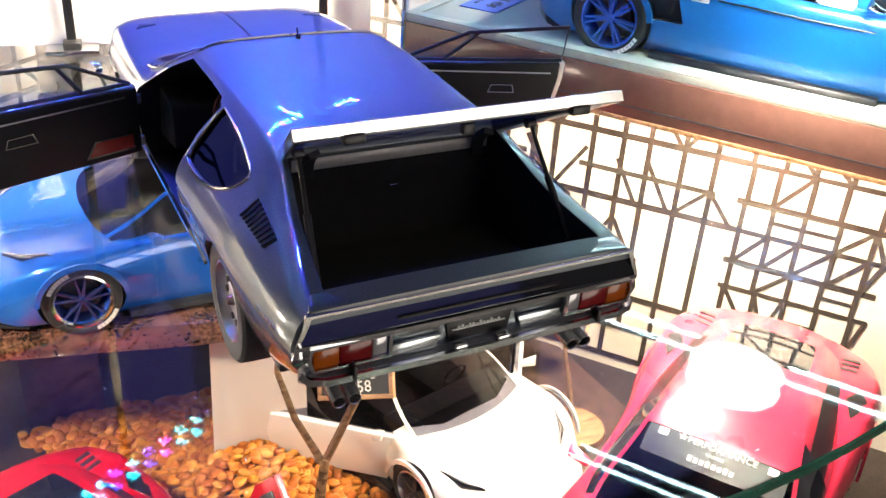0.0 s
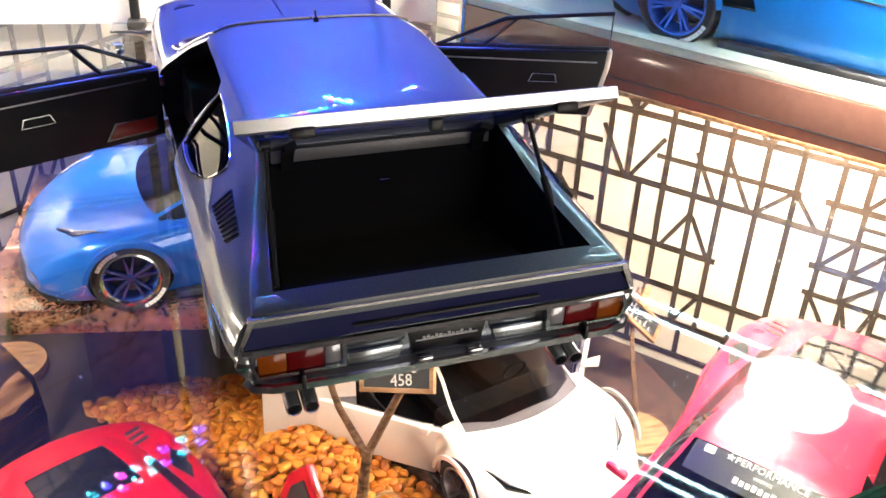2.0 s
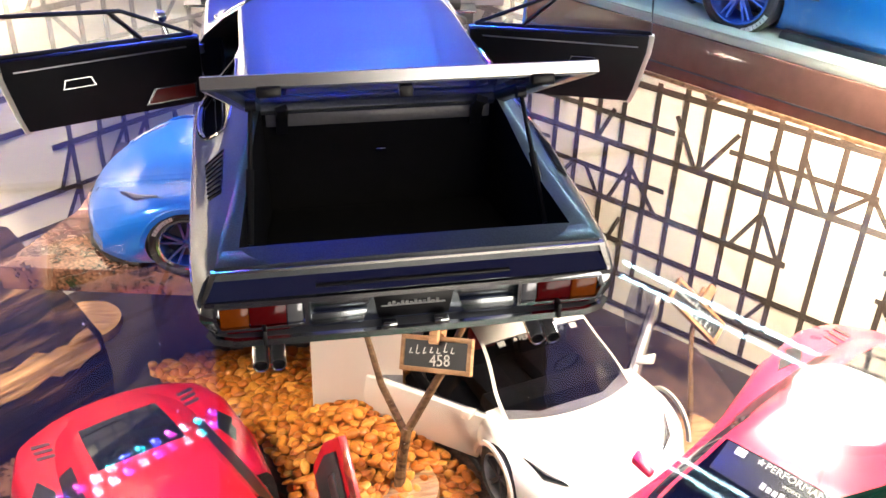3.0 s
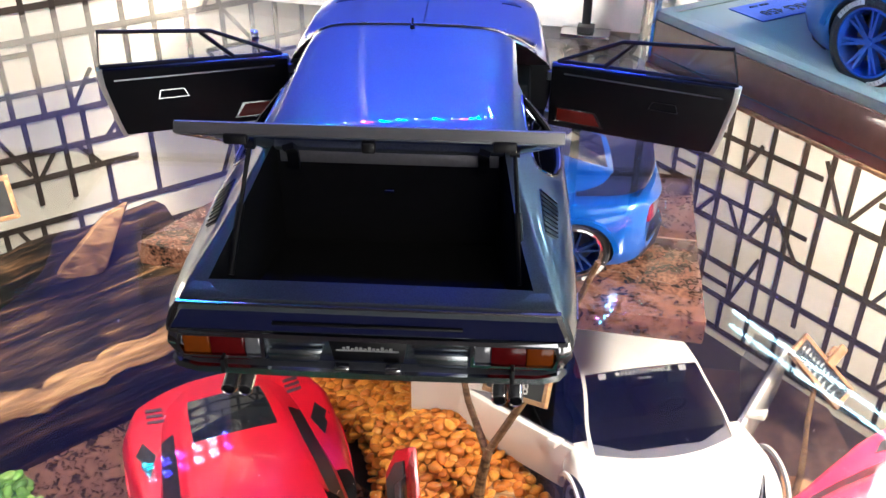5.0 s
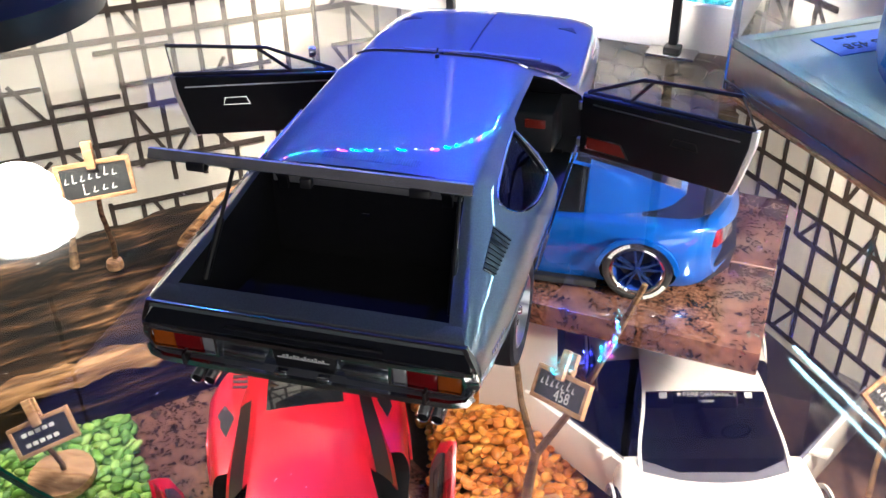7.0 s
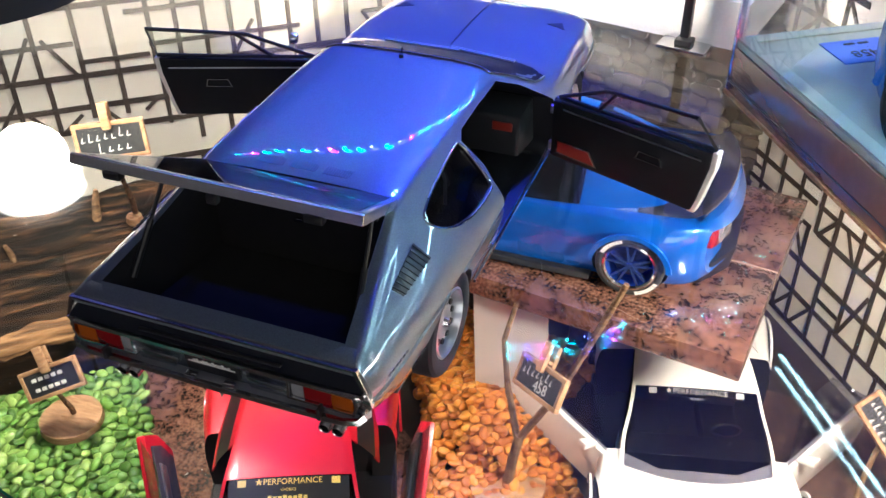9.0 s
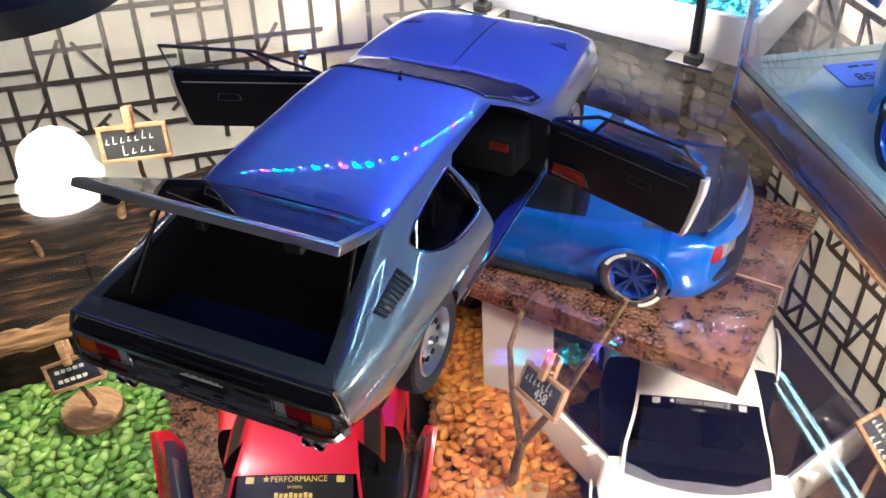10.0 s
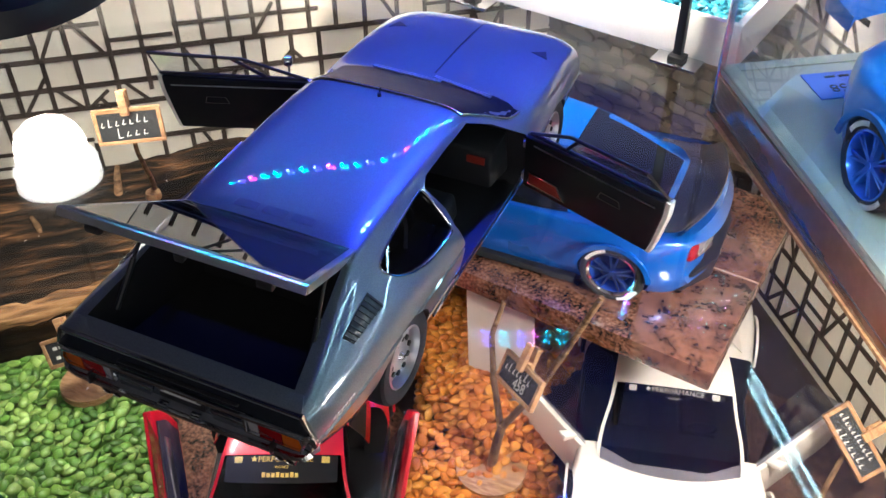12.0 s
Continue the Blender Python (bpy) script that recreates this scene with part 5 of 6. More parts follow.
        for s in (-1, 1):
            part("wing_post", bevelled(hexa([(s * 22 - 1, -119, 46), (s * 22 + 1, -119, 46), (s * 22 + 1, -110, 46), (s * 22 - 1, -110, 46)], [(s * 22 - 1, -125, 62.6), (s * 22 + 1, -125, 62.6), (s * 22 + 1, -118, 62.6), (s * 22 - 1, -118, 62.6)]), 0.4), BLACK, wg)
            part("end_plate", bevelled(hexa([(s * 53, -131, 55), (s * 54.2, -131, 55), (s * 54.2, -112, 55), (s * 53, -112, 55)], [(s * 53, -132, 64), (s * 54.2, -132, 64), (s * 54.2, -110, 62), (s * 53, -110, 62)]), 0.3), mat, wg)
    if doors != "shut":
        for s in (-1, 1):
            d = new("door")
            d.empty_display_size = 0.004
            d.parent = car
            d["label"] = "raised scissor door" if doors == "up" else "door swung wide open"
            part("door_skin", bevelled(prism([(0, 9), (-64, 11), (-73, 26), (-73, 41), (0, 40)], "x", -2.6, 2.6), 1.0), mat, d)
            part("door_lining", bevelled(prism([(-4, 13), (-60, 15), (-67, 27), (-67, 37), (-4, 36.5)], "x", -s * 2.7 - (1.4 if s > 0 else 0), -s * 2.7 + (0 if s > 0 else 1.4)), 0.4), GREY_RIM if doors == "up" else LEATHER, d)
            part("door_trim", bevelled(prism([(-10, 24), (-56, 27), (-58, 33), (-10, 29)], "x", -s * 4.4 - 0.6, -s * 4.4 + 0.6), 0.3), ALLOY, d)
            g = bmesh.new()
            g.faces.new([g.verts.new(p) for p in ((0, -1, 40.5), (-s * 14, -30, 59), (-s * 15, -56, 59.5), (0, -72, 42))])
            part("door_window", g, SMOKE, d)
            part("mirror", bevelled(hexa([(s * 1, -12, 41), (s * 11, -14, 42), (s * 11, -9, 42), (s * 1, -7, 41)], [(s * 1, -12, 43.5), (s * 11, -15, 47.5), (s * 10, -9, 47), (s * 1, -7, 43.5)]), 1.0), mat, d)
            if doors == "up":
                d.matrix_basis = Matrix.Translation((s * 52 * MM, 44 * MM, 0)) @ Matrix.Rotation(radians(s * 15), 4, "Y") @ Matrix.Translation((0, 0, 0.026)) @ Matrix.Rotation(radians(-43), 4, "X") @ Matrix.Translation((0, 0, -0.026))
            else:
                d.matrix_basis = Matrix.Translation((s * 52 * MM, 44 * MM, 0)) @ Matrix.Rotation(radians(s * 47), 4, "Z") @ Matrix.Rotation(radians(-8), 4, "X")
        for sx in (-20, 20):
            part("seat", bevelled(hexa([(sx - 12, -22, 12), (sx + 12, -22, 12), (sx + 11, 14, 12), (sx - 11, 14, 12)], [(sx - 11, -22, 22), (sx + 11, -22, 22), (sx + 10, 14, 24), (sx - 10, 14, 24)]), 2), LEATHER, car)
            if seat:
                part("headrest", bevelled(hexa([(sx - 9, -19, 38), (sx + 9, -19, 38), (sx + 9, -11, 37), (sx - 9, -11, 37)], [(sx - 6, -22, 55), (sx + 6, -22, 55), (sx + 6, -15, 56), (sx - 6, -15, 56)]), 1.6), seat, car, "red headrest")
            part("backrest", bevelled(hexa([(sx - 12, -24, 20), (sx + 12, -24, 20), (sx + 12, -14, 22), (sx - 12, -14, 22)], [(sx - 8, -33, 54), (sx + 8, -33, 54), (sx + 8, -26, 55), (sx - 8, -26, 55)]), 2), LEATHER, car)
        part("dashboard", bevelled(hexa([(-42, 24, 22), (42, 24, 22), (42, 44, 22), (-42, 44, 22)], [(-42, 27, 38), (42, 27, 38), (42, 46, 41), (-42, 46, 41)]), 1.5), BLACK, car)
        sw = [Vector((-20 + 8 * math.cos(a), 20 + 2.5 * math.sin(a), 37 + 7.5 * math.sin(a))) for a in [2 * math.pi * k / 20 for k in range(21)]]
        part("steering_wheel", tube(sw, 0.9, 6), BLACK, car)
    if banner:
        face, ink, lines = banner
        bb = []
        for y in (13.6, 16, 19, 22, 26):
            bb.append([(x, y + screen_bow(x, y), smooth_at(CABIN, y)[3] + 0.45 - 0.9 * (abs(x) / 32) ** 2) for x in (-31, -20, -10, 0, 10, 20, 31)])
        if face:
            part("banner", grid(bb), face, car, "dark windscreen banner")
        for words, y, size in lines:
            z = smooth_at(CABIN, y)[3] + 0.9
            dz = smooth_at(CABIN, y + 2)[3] - smooth_at(CABIN, y - 2)[3]
            at_line = facing((0, y + screen_bow(12, y), z), (-1, 0, 0), (0, -4, -dz))
            if isinstance(words, int):
                mark_bars(words, size, ink, car, at_line)
            else:
                text_mesh(words, size, ink, car, at_line)
        for s in (-1, 1):
            y = lines[0][1]
            z = smooth_at(CABIN, y)[3]
            part("flag_mark", hexa([(s * 22, y - 1.6, smooth_at(CABIN, y - 1.6)[3] - 0.25), (s * 26.4, y - 1.6, smooth_at(CABIN, y - 1.6)[3] - 0.45), (s * 26.4, y + 1.6, smooth_at(CABIN, y + 1.6)[3] - 0.45), (s * 22, y + 1.6, smooth_at(CABIN, y + 1.6)[3] - 0.25)], [(s * 22, y - 1.6, smooth_at(CABIN, y - 1.6)[3] + 0.3), (s * 26.4, y - 1.6, smooth_at(CABIN, y - 1.6)[3] + 0.1), (s * 26.4, y + 1.6, smooth_at(CABIN, y + 1.6)[3] + 0.1), (s * 22, y + 1.6, smooth_at(CABIN, y + 1.6)[3] + 0.3)]), ink, car)
    for y in (-73, 73):
        for s in (-1, 1):
            wheel_rows("wheel", car, s * 49.5, y, 18.6, 18.6, 13.5, s, rim, spokes, 14.0, dish=True, band=tyre_text)
    return car


BANNER_LINES = [("\u2605PERFORMANCE", 15.8, 4.4), ("WORKS", 19.2, 2.2), (8, 22.6, 4.2)]
SLAB_TOP = -110.0
LAMP_GLASS = plain("lamp_glass", (0.22, 0.22, 0.26), 0.12, 0.5, coat=0.8)
BANNER_GREY = plain("grey_letters", (0.4, 0.4, 0.4), 0.5)
CARBON = plain("dark_carbon", (0.02, 0.025, 0.05), 0.25, coat=0.8)
sports_car("bright blue sports car model with wide arches on a granite slab", stand(2, 305, SLAB_TOP, -1.0, 0.0), DEEP_BLUE, TWIN_RIM, spokes=5, wing=False, tyre_text=LETTER, shape=(SALOON, SALOON_ROOF))
sports_car("light blue sports car model inside an acrylic case", stand(263, 170, 24, 0.555, -0.832), BLUE, BLUE_RIM, spokes=7, tyre_text=LETTER, side_marks=True)
sports_car("pearl white sports car model with both doors open", stand(117, 272, FLOOR, 0.243, -0.97), WHITE, GREY_RIM, doors="out", wing=False, seat=plain("red_leather", (0.35, 0.02, 0.02), 0.5), banner=(None, BANNER_GREY, [("\u2605PERFORMANCE", 15.8, 4.4), ("WORKS", 19.2, 2.2)]))
sports_car("glossy red sports car model with raised scissor doors", stand(-72, 134, FLOOR, 0.41, -0.91), RED, GREY_RIM, doors="up", wing=False, banner=(PLATE_BLACK, GOLD_LETTER, BANNER_LINES), shape=(LONG_WEDGE, LONG_ROOF))
sports_car("crimson sports car model with a lettered windscreen", stand(175, 68, -168, -0.83, -0.55), ROSE, GREY_RIM, wing=False, banner=(PLATE_BLACK, LETTER, BANNER_LINES), shape=(LONG_WEDGE, LONG_ROOF))

# ---- slabs, plinth, case ----
def poly_slab(name, poly, z0, z1, mat, label, category, bevel=0.8, kind=""):
    return tagged(part(name, bevelled(prism(poly, "z", z0, z1), bevel, 2), mat), label, category, kind=kind)


BROWN_GRANITE = speckled("brown_granite", [(0.35, (0.02, 0.014, 0.012)), (0.5, (0.09, 0.05, 0.04)), (0.65, (0.2, 0.12, 0.09))], 150, 0.3)
granite = thing("granite_slab", "red-brown polished granite slab with a pale joint", "slab")
part("slab_piece", bevelled(prism([(140.2, 218), (149.2, 297), (-135, 330), (-168, 274), (-20, 240)], "z", SLAB_TOP - 14, SLAB_TOP), 0.8, 2), GRANITE, granite)
part("slab_piece", bevelled(prism([(149.4, 298.2), (160, 378), (-120, 420), (-134.6, 331.2)], "z", SLAB_TOP - 14, SLAB_TOP), 0.8, 2), GRANITE, granite)
part("joint", prism([(149.2, 297), (149.4, 298.2), (-134.6, 331.2), (-135, 330)], "z", SLAB_TOP - 13, SLAB_TOP - 0.2), JOINT, granite)
for nm, p in (("support_block", [(-105, 345), (-60, 345), (-60, 400), (-105, 400)]), ("support_block", [(30, 330), (90, 330), (90, 380), (30, 380)])):
    poly_slab(nm, p, FLOOR, SLAB_TOP - 14, BROWN_GRANITE, "dark stone block under the granite slab", "block")
poly_slab("support_block", [(150, -10), (240, 40), (300, 110), (240, 170), (130, 90)], FLOOR, -168, DARK_TILE, "dark stone block under the crimson model car", "block")
poly_slab("floor_tile", [(-236, 214), (-150, 300), (-30, 210), (10, 40), (-110, 30)], FLOOR, FLOOR + 2.5, GRANITE, "pink-brown granite floor tile under the red model car", "tile")
poly_slab("floor_tile", [(45, 240), (70, 345), (250, 330), (260, 120), (60, 150)], FLOOR, FLOOR + 2.5, BROWN_GRANITE, "dark brown granite floor tile under the white model car", "tile")

case = thing("display_case", "acrylic display case with a brown lacquered base", "display case")
CF, CS = Vector((0.555, -0.832, 0)), Vector((0.832, 0.555, 0))
C0 = Vector((105, 281, 0))
def in_case(a, b, z):
    p = C0 + CF * a + CS * b
    return (p.x, p.y, z)
def case_block(a0, a1, b0, b1, z0, z1, bevel=0.5):
    q = [(a0, b0), (a1, b0), (a1, b1), (a0, b1)]
    return bevelled(hexa([in_case(a, b, z0) for a, b in q], [in_case(a, b, z1) for a, b in q]), bevel)
part("base", case_block(0, 330, 0, 160, 2.0, 24), CASE_BROWN, case, "brown lacquered base")
part("foot_trim", case_block(-0.8, 331, -0.8, 161, 0, 2.0, 0.3), PALE_WOOD, case, "pale bottom trim")
part("groove", case_block(-0.25, 330.25, -0.25, 160.25, 7.0, 7.8, 0.1), GREY_RIM, case)
part("deck", case_block(1.0, 329.0, 1.0, 159.0, 24, 27.5), CASE_TOP, case, "pale green-white deck")
for a0, a1, b0, b1 in ((0.3, 329.7, 0.3, 2.2), (0.3, 2.2, 2.2, 157.8), (0.3, 329.7, 157.8, 159.7)):
    w = part("cover_wall", case_block(a0, a1, b0, b1, 27.6, 150, 0.3), ACRYLIC, case, "clear acrylic wall")
    w.visible_shadow = False
part("deck_rim", join(case_block(0.4, 329.6, 1.2, 8, 27.5, 28.3, 0.2), case_block(0.4, 7, 8, 158, 27.5, 28.3, 0.2)), CASE_TOP, case, "raised pale rim of the deck")
part("cover_edge", case_block(-0.3, 2.6, -0.3, 2.6, 2.2, 150, 0.5), thin_glass("bluish_edge", (0.45, 0.62, 1.0), 0.6), case, "bluish acrylic corner edge")
sign = thing("name_card", "blue card with dark lettering on the case deck", "card")
sp = [in_case(a, b, 27.7) for a, b in ((15.5, 34), (15.5, 98), (37.5, 98), (37.5, 34))]
part("card", hexa(sp, [(x, y, z + 0.5) for x, y, z in sp]), SIGN_BLUE, sign)
text_mesh("WORKS 458", 9.0, PLATE_BLACK, sign, facing(in_case(29.5, 66, 28.4), -CS, CF))
part("small_print", join(*[hexa([in_case(a, b, 28.2) for a, b in q], [in_case(a, b, 28.5) for a, b in q]) for q in [((19, k), (19, k + 5), (20.4, k + 5), (20.4, k)) for k in (44, 51, 70, 77, 84)]]), PLATE_BLACK, sign)

plinth = thing("gravel_tray", "white tray filled with teal gravel", "tray")
PD = Vector((0.983, -0.185, 0))
PN = Vector((0.185, 0.983, 0))
P0 = Vector((-150, 377, 0))
def in_tray(a, b, z):
    p = P0 + PD * a + PN * b
    return (p.x, p.y, z)
def tray_block(a0, a1, b0, b1, z0, z1, bevel=0.5):
    q = [(a0, b0), (a1, b0), (a1, b1), (a0, b1)]
    return bevelled(hexa([in_tray(a, b, z0) for a, b in q], [in_tray(a, b, z1) for a, b in q]), bevel)
part("front_panel", tray_block(0, 262, 0, 4, 0, 26), WHITE_PANEL, plinth)
part("side_panel", tray_block(258, 262, 4, 110, 0, 26), WHITE_PANEL, plinth)
part("side_panel", tray_block(0, 4, 4, 110, 0, 26), WHITE_PANEL, plinth)
part("bottom", tray_block(4, 258, 4, 110, 0, 16), WHITE_PANEL, plinth)
for x, y in ((-51, 349), (78, 326)):
    post = thing("shelf_post", "slim black shelf post on a shiny base plate", "post", pose(x * MM, y * MM, 0, 0, 0, -10), "shelf posts")
    part("base_plate", box(-13, -7, 0, 13, 7, 1.6, 0.4), PIPE, post)
    part("collar", box(-4.5, -4, 1.6, 4.5, 4, 5, 0.6), BLACK, post)
    part("pole", box(-2.3, -2.3, 6, 2.3, 2.3, 300, 0.4), BLACK, post)


# ---- pebbles ----
def in_poly(x, y, poly):
    c = False
    for (x0, y0), (x1, y1) in zip(poly, poly[1:] + poly[:1]):
        if (y0 > y) != (y1 > y) and x < (x1 - x0) * (y - y0) / (y1 - y0) + x0:
            c = not c
    return c


def pebble_bed(name, poly, size, mat, label, z=FLOOR, seed=1, layers=3, fine=2, mound=None):
    """Pebbles of about that half-length in loosely ordered layers."""
    rnd = random.Random(seed)
    base = bmesh.new()
    bmesh.ops.create_icosphere(base, subdivisions=fine, radius=1.0)
    bv, bf = [v.co.copy() for v in base.verts], [[v.index for v in f.verts] for f in base.faces]
    base.free()
    verts, faces = [], []
    xs, ysv = [p[0] for p in poly], [p[1] for p in poly]
    pitch = size * 1.62
    for layer in range(layers):
        row, y = 0, min(ysv) + layer * pitch * 0.37
        while y < max(ysv):
            x = min(xs) + (row % 2) * pitch * 0.5 + layer * pitch * 0.29
            while x < max(xs):
                px, py = x + rnd.uniform(-0.3, 0.3) * pitch, y + rnd.uniform(-0.3, 0.3) * pitch
                x += pitch
                if not in_poly(px, py, poly):
                    continue
                s = size * rnd.uniform(0.78, 1.18)
                rot = Euler((rnd.uniform(-0.45, 0.45), rnd.uniform(-0.45, 0.45), rnd.uniform(0, 6.28))).to_matrix()
                h = size * 0.4 + layer * size * 0.62 + rnd.uniform(-0.15, 0.2) * size
                if mound:
                    h += mound[3] * math.exp(-((px - mound[0]) ** 2 + (py - mound[1]) ** 2) / mound[2] ** 2)
                sx, sy, sz = s * rnd.uniform(0.95, 1.2), s * rnd.uniform(0.66, 0.86), s * rnd.uniform(0.36, 0.54)
                bend, pinch = rnd.uniform(-0.25, 0.25), rnd.uniform(-0.3, 0.3)
                k = len(verts)
                for v in bv:
                    p = rot @ Vector((v.x * sx, v.y * sy * (1 + pinch * v.x) + bend * s * v.x * v.x * 0.4, v.z * sz))
                    verts.append(((px + p.x) * MM, (py + p.y) * MM, (z + h + p.z) * MM))
                faces += [[k + i for i in f] for f in bf]
            y += pitch * 0.87
            row += 1
    me = bpy.data.meshes.new(name)
    me.from_pydata(verts, [], faces)
    me.polygons.foreach_set("use_smooth", [True] * len(faces))
    me.materials.append(mat)
    ob = new(name, me)
    return tagged(ob, label, "pebbles", kind="stuff")


pebble_bed("orange_pebbles", [(-75, 345), (60, 330), (36, 262), (75, 200), (60, 130), (0, 120), (-40, 240), (-112, 335)], 3.9, ORANGE_PEBBLE, "bed of glossy orange pebbles on the showcase floor", seed=2, mound=(5, 236, 38, 26))
pebble_bed("green_pebbles", [(-236, 213), (-300, 176), (-350, 140), (-300, 40), (-140, 40), (-150, 107), (-195, 164)], 4.4, GREEN_PEBBLE, "bed of glossy green pebbles on the showcase floor", seed=3)
tp = [in_tray(a, b, 0)[:2] for a, b in ((6, 6), (256, 6), (256, 108), (6, 108))]
pebble_bed("teal_gravel", tp, 2.9, TEAL_PEBBLE, "teal gravel in the white tray", z=16, seed=4, layers=2, fine=1)


# ---- driftwood log along the left wall ----
LOG = Matrix.Translation(Vector((-211, 239, 0)) * MM) @ Matrix.Rotation(math.atan2(0.69, 0.72), 4, "Z")
PROFILE = [(0, FLOOR), (-2, -215), (0, -196), (2, -187), (9, -183), (20, -176), (33, -166), (48, -154), (62, -146), (78, -141), (96, -146), (112, -158), (124, -185), (126, FLOOR)]
rows = []
for i in range(90):
    x = -230 + 340 * i / 89
    row = []
    for k, (w, z) in enumerate(PROFILE):
        amp = 0 if k in (0, len(PROFILE) - 1) else 1
        q = Vector((x * 0.012, w * 0.06, 3.0))
        up = 7.5 * noise.noise(q) + 4.0 * noise.noise(Vector((x * 0.03, w * 0.2, 9.0))) + 2.0 * noise.noise(Vector((x * 0.09, w * 0.5, 1.0)))
        side = 3.0 * noise.noise(Vector((x * 0.02, z * 0.05, 5.0)))
        row.append((x, w + amp * side, z + amp * up * (0.25 if k < 5 else 1.0)))
    rows.append(row)
log_ob = thing("driftwood_log", "weathered brown driftwood log lying along the backdrop", "log", LOG)
part("trunk", grid(rows, True, True), BARK, log_ob, sharp=70)
rows = []
for i in range(60):
    x = -225 + 330 * i / 59
    e = 2.6 * noise.noise(Vector((x * 0.04, 2, 7))) + 1.0 * noise.noise(Vector((x * 0.2, 5, 7)))
    rows.append([(x, -2.6 + e, -195 + e * 2), (x, -2.0 + e, -187.5 + e), (x, 3 + e, -184.2 + e), (x, 7 + e * 3, -182.6 + e), (x, 7, -190)])
part("bare_edge", grid(rows, True, True), LOG_WOOD, log_ob, "pale bare wood along the log's edge", sharp=70)
for x, w, z, dx, dw, dz, r in ((-40, 60, -150, 4, 3, 22, 3.2), (-95, 45, -160, -3, 2, 15, 2.6)):
    part("snag", tube([(x, w, z), (x + dx * 0.5, w + dw, z + dz * 0.6), (x + dx, w + dw, z + dz)], r, 8, r * 0.5), TWIG, log_ob)
shard = part("wood_shard", bevelled(hexa([(-236, 292, -156), (-206, 308, -156), (-210, 318, -156), (-240, 304, -156)], [(-206, 320, -122), (-192, 329, -116), (-194, 336, -116), (-208, 327, -122)]), 3), LOG_WOOD)
tagged(shard, "broken pale wood shard standing on the log", "wood shard")


# ---- chalkboards on stands ----
def chalkboard(label, centre, right, up, w, h, lines, base=None, clip=True, disc_r=19, bars=False):
    ob = thing("chalkboard_sign", label, "sign", group="chalkboard signs")
    m = facing(centre, right, up)
    bd = new("board")
    bd.empty_display_size = 0.003
    bd.parent = ob
    mm = m.copy()
    mm.translation *= MM
    bd.matrix_basis = mm
    part("slate", box(-w / 2 + 1.5, -h / 2 + 1.5, -0.8, w / 2 - 1.5, h / 2 - 1.5, 0.8), SLATE, bd)
    for a in ((-w / 2, -h / 2, w / 2, -h / 2 + 2.4), (-w / 2, h / 2 - 2.4, w / 2, h / 2), (-w / 2, -h / 2 + 2.4, -w / 2 + 2.4, h / 2 - 2.4), (w / 2 - 2.4, -h / 2 + 2.4, w / 2, h / 2 - 2.4)):
        part("frame_bar", box(a[0], a[1], -1.5, a[2], a[3], 1.5, 0.3), PALE_WOOD, bd)
    if clip:
        part("peg", join(box(-2.6, h / 2 - 4, 1.5, 2.6, h / 2 + 12, 4.2, 0.5), box(-2.6, h / 2 - 4, -4.2, 2.6, h / 2 + 11, -1.5, 0.5), box(-2.9, h / 2 + 1.4, -1.4, 2.9, h / 2 + 2.8, 1.4)), PALE_WOOD, bd, "small wooden clothes peg")
    n = len(lines)
    for k, words in enumerate(lines):
        y = (n - 1) * h * 0.16 - k * h * 0.33
        if bars:
            part("chalk_marks", join(*[box(-w * 0.32 + j * 4.2, y - 1.2, 0.8, -w * 0.32 + j * 4.2 + 3, y + 1.0, 1.0) for j in range(int(w * 0.15))]), CHALK, bd)
        else:
            (chalk_strokes if isinstance(words, int) else text_mesh)(words, min(h * 0.46, w * 1.5 / (words if isinstance(words, int) else 3)), CHALK, bd, Matrix.Translation((k * w * 0.1 - w * 0.03, y, 1.0)) @ Matrix.Rotation(radians(4), 4, "Z"), name="chalk_writing")
    if base:
        x, y, z = base
        part("base_disc", moved(lathe([(0.1, 0), (disc_r, 0), (disc_r + 0.6, 1.5), (disc_r, 5.5), (0.1, 6)], 28, "z"), Matrix.Translation((x, y, z))), PALE_WOOD, ob, "round slice of pale wood")
        c = Vector(centre)
        pts = [Vector((x, y, z + 5)).lerp(c, f) + Vector((1.2 * math.sin(f * 7), 1.2 * math.cos(f * 5), 0)) for f in (0, 0.2, 0.4, 0.6, 0.8, 0.98)]
        part("twig", tube([p - m.to_3x3().col[2] * 2.6 for p in pts], 1.9, 8, 1.3), TWIG, ob, "thin twig stem")
    return ob


chalkboard("small chalkboard with white chalk words on a wooden peg", (-233, 234, -67), (0.87, 0.48, 0.06), (-0.1, 0.2, 1), 42, 23, (7, 4), base=(-256, 262, -150), disc_r=5)
chalkboard("small chalkboard with faded chalk marks over green pebbles", (-237, 143, -181), (0.83, 0.45, 0.32), (-0.6, 0.2, 0.75), 37, 19, ("a", "b"), base=(-241, 150, FLOOR + 9), bars=True)
chalkboard("small chalkboard with chalk words beside the white model car", (46, 190.5, -130), (0.71, -0.64, 0.3), (0.1, 0.45, 0.6), 42, 18, (7, "458"), clip=True)
chalkboard("small chalkboard with chalk words near the white model car", (221, 258, -170), (0.67, -0.32, -0.67), (0.74, 0.61, 0.28), 43, 17, (11, 7), base=(208, 214, FLOOR + 2))
tw = thing("twig_stand", "forked twig on a round wood slice holding a sign", "twig stand")
part("base_disc", moved(lathe([(0.1, 0), (22, 0), (22.6, 1.5), (22, 5.5), (0.1, 6)], 28, "z"), Matrix.Translation((29, 198, FLOOR + 6))), PALE_WOOD, tw, "round slice of pale wood")
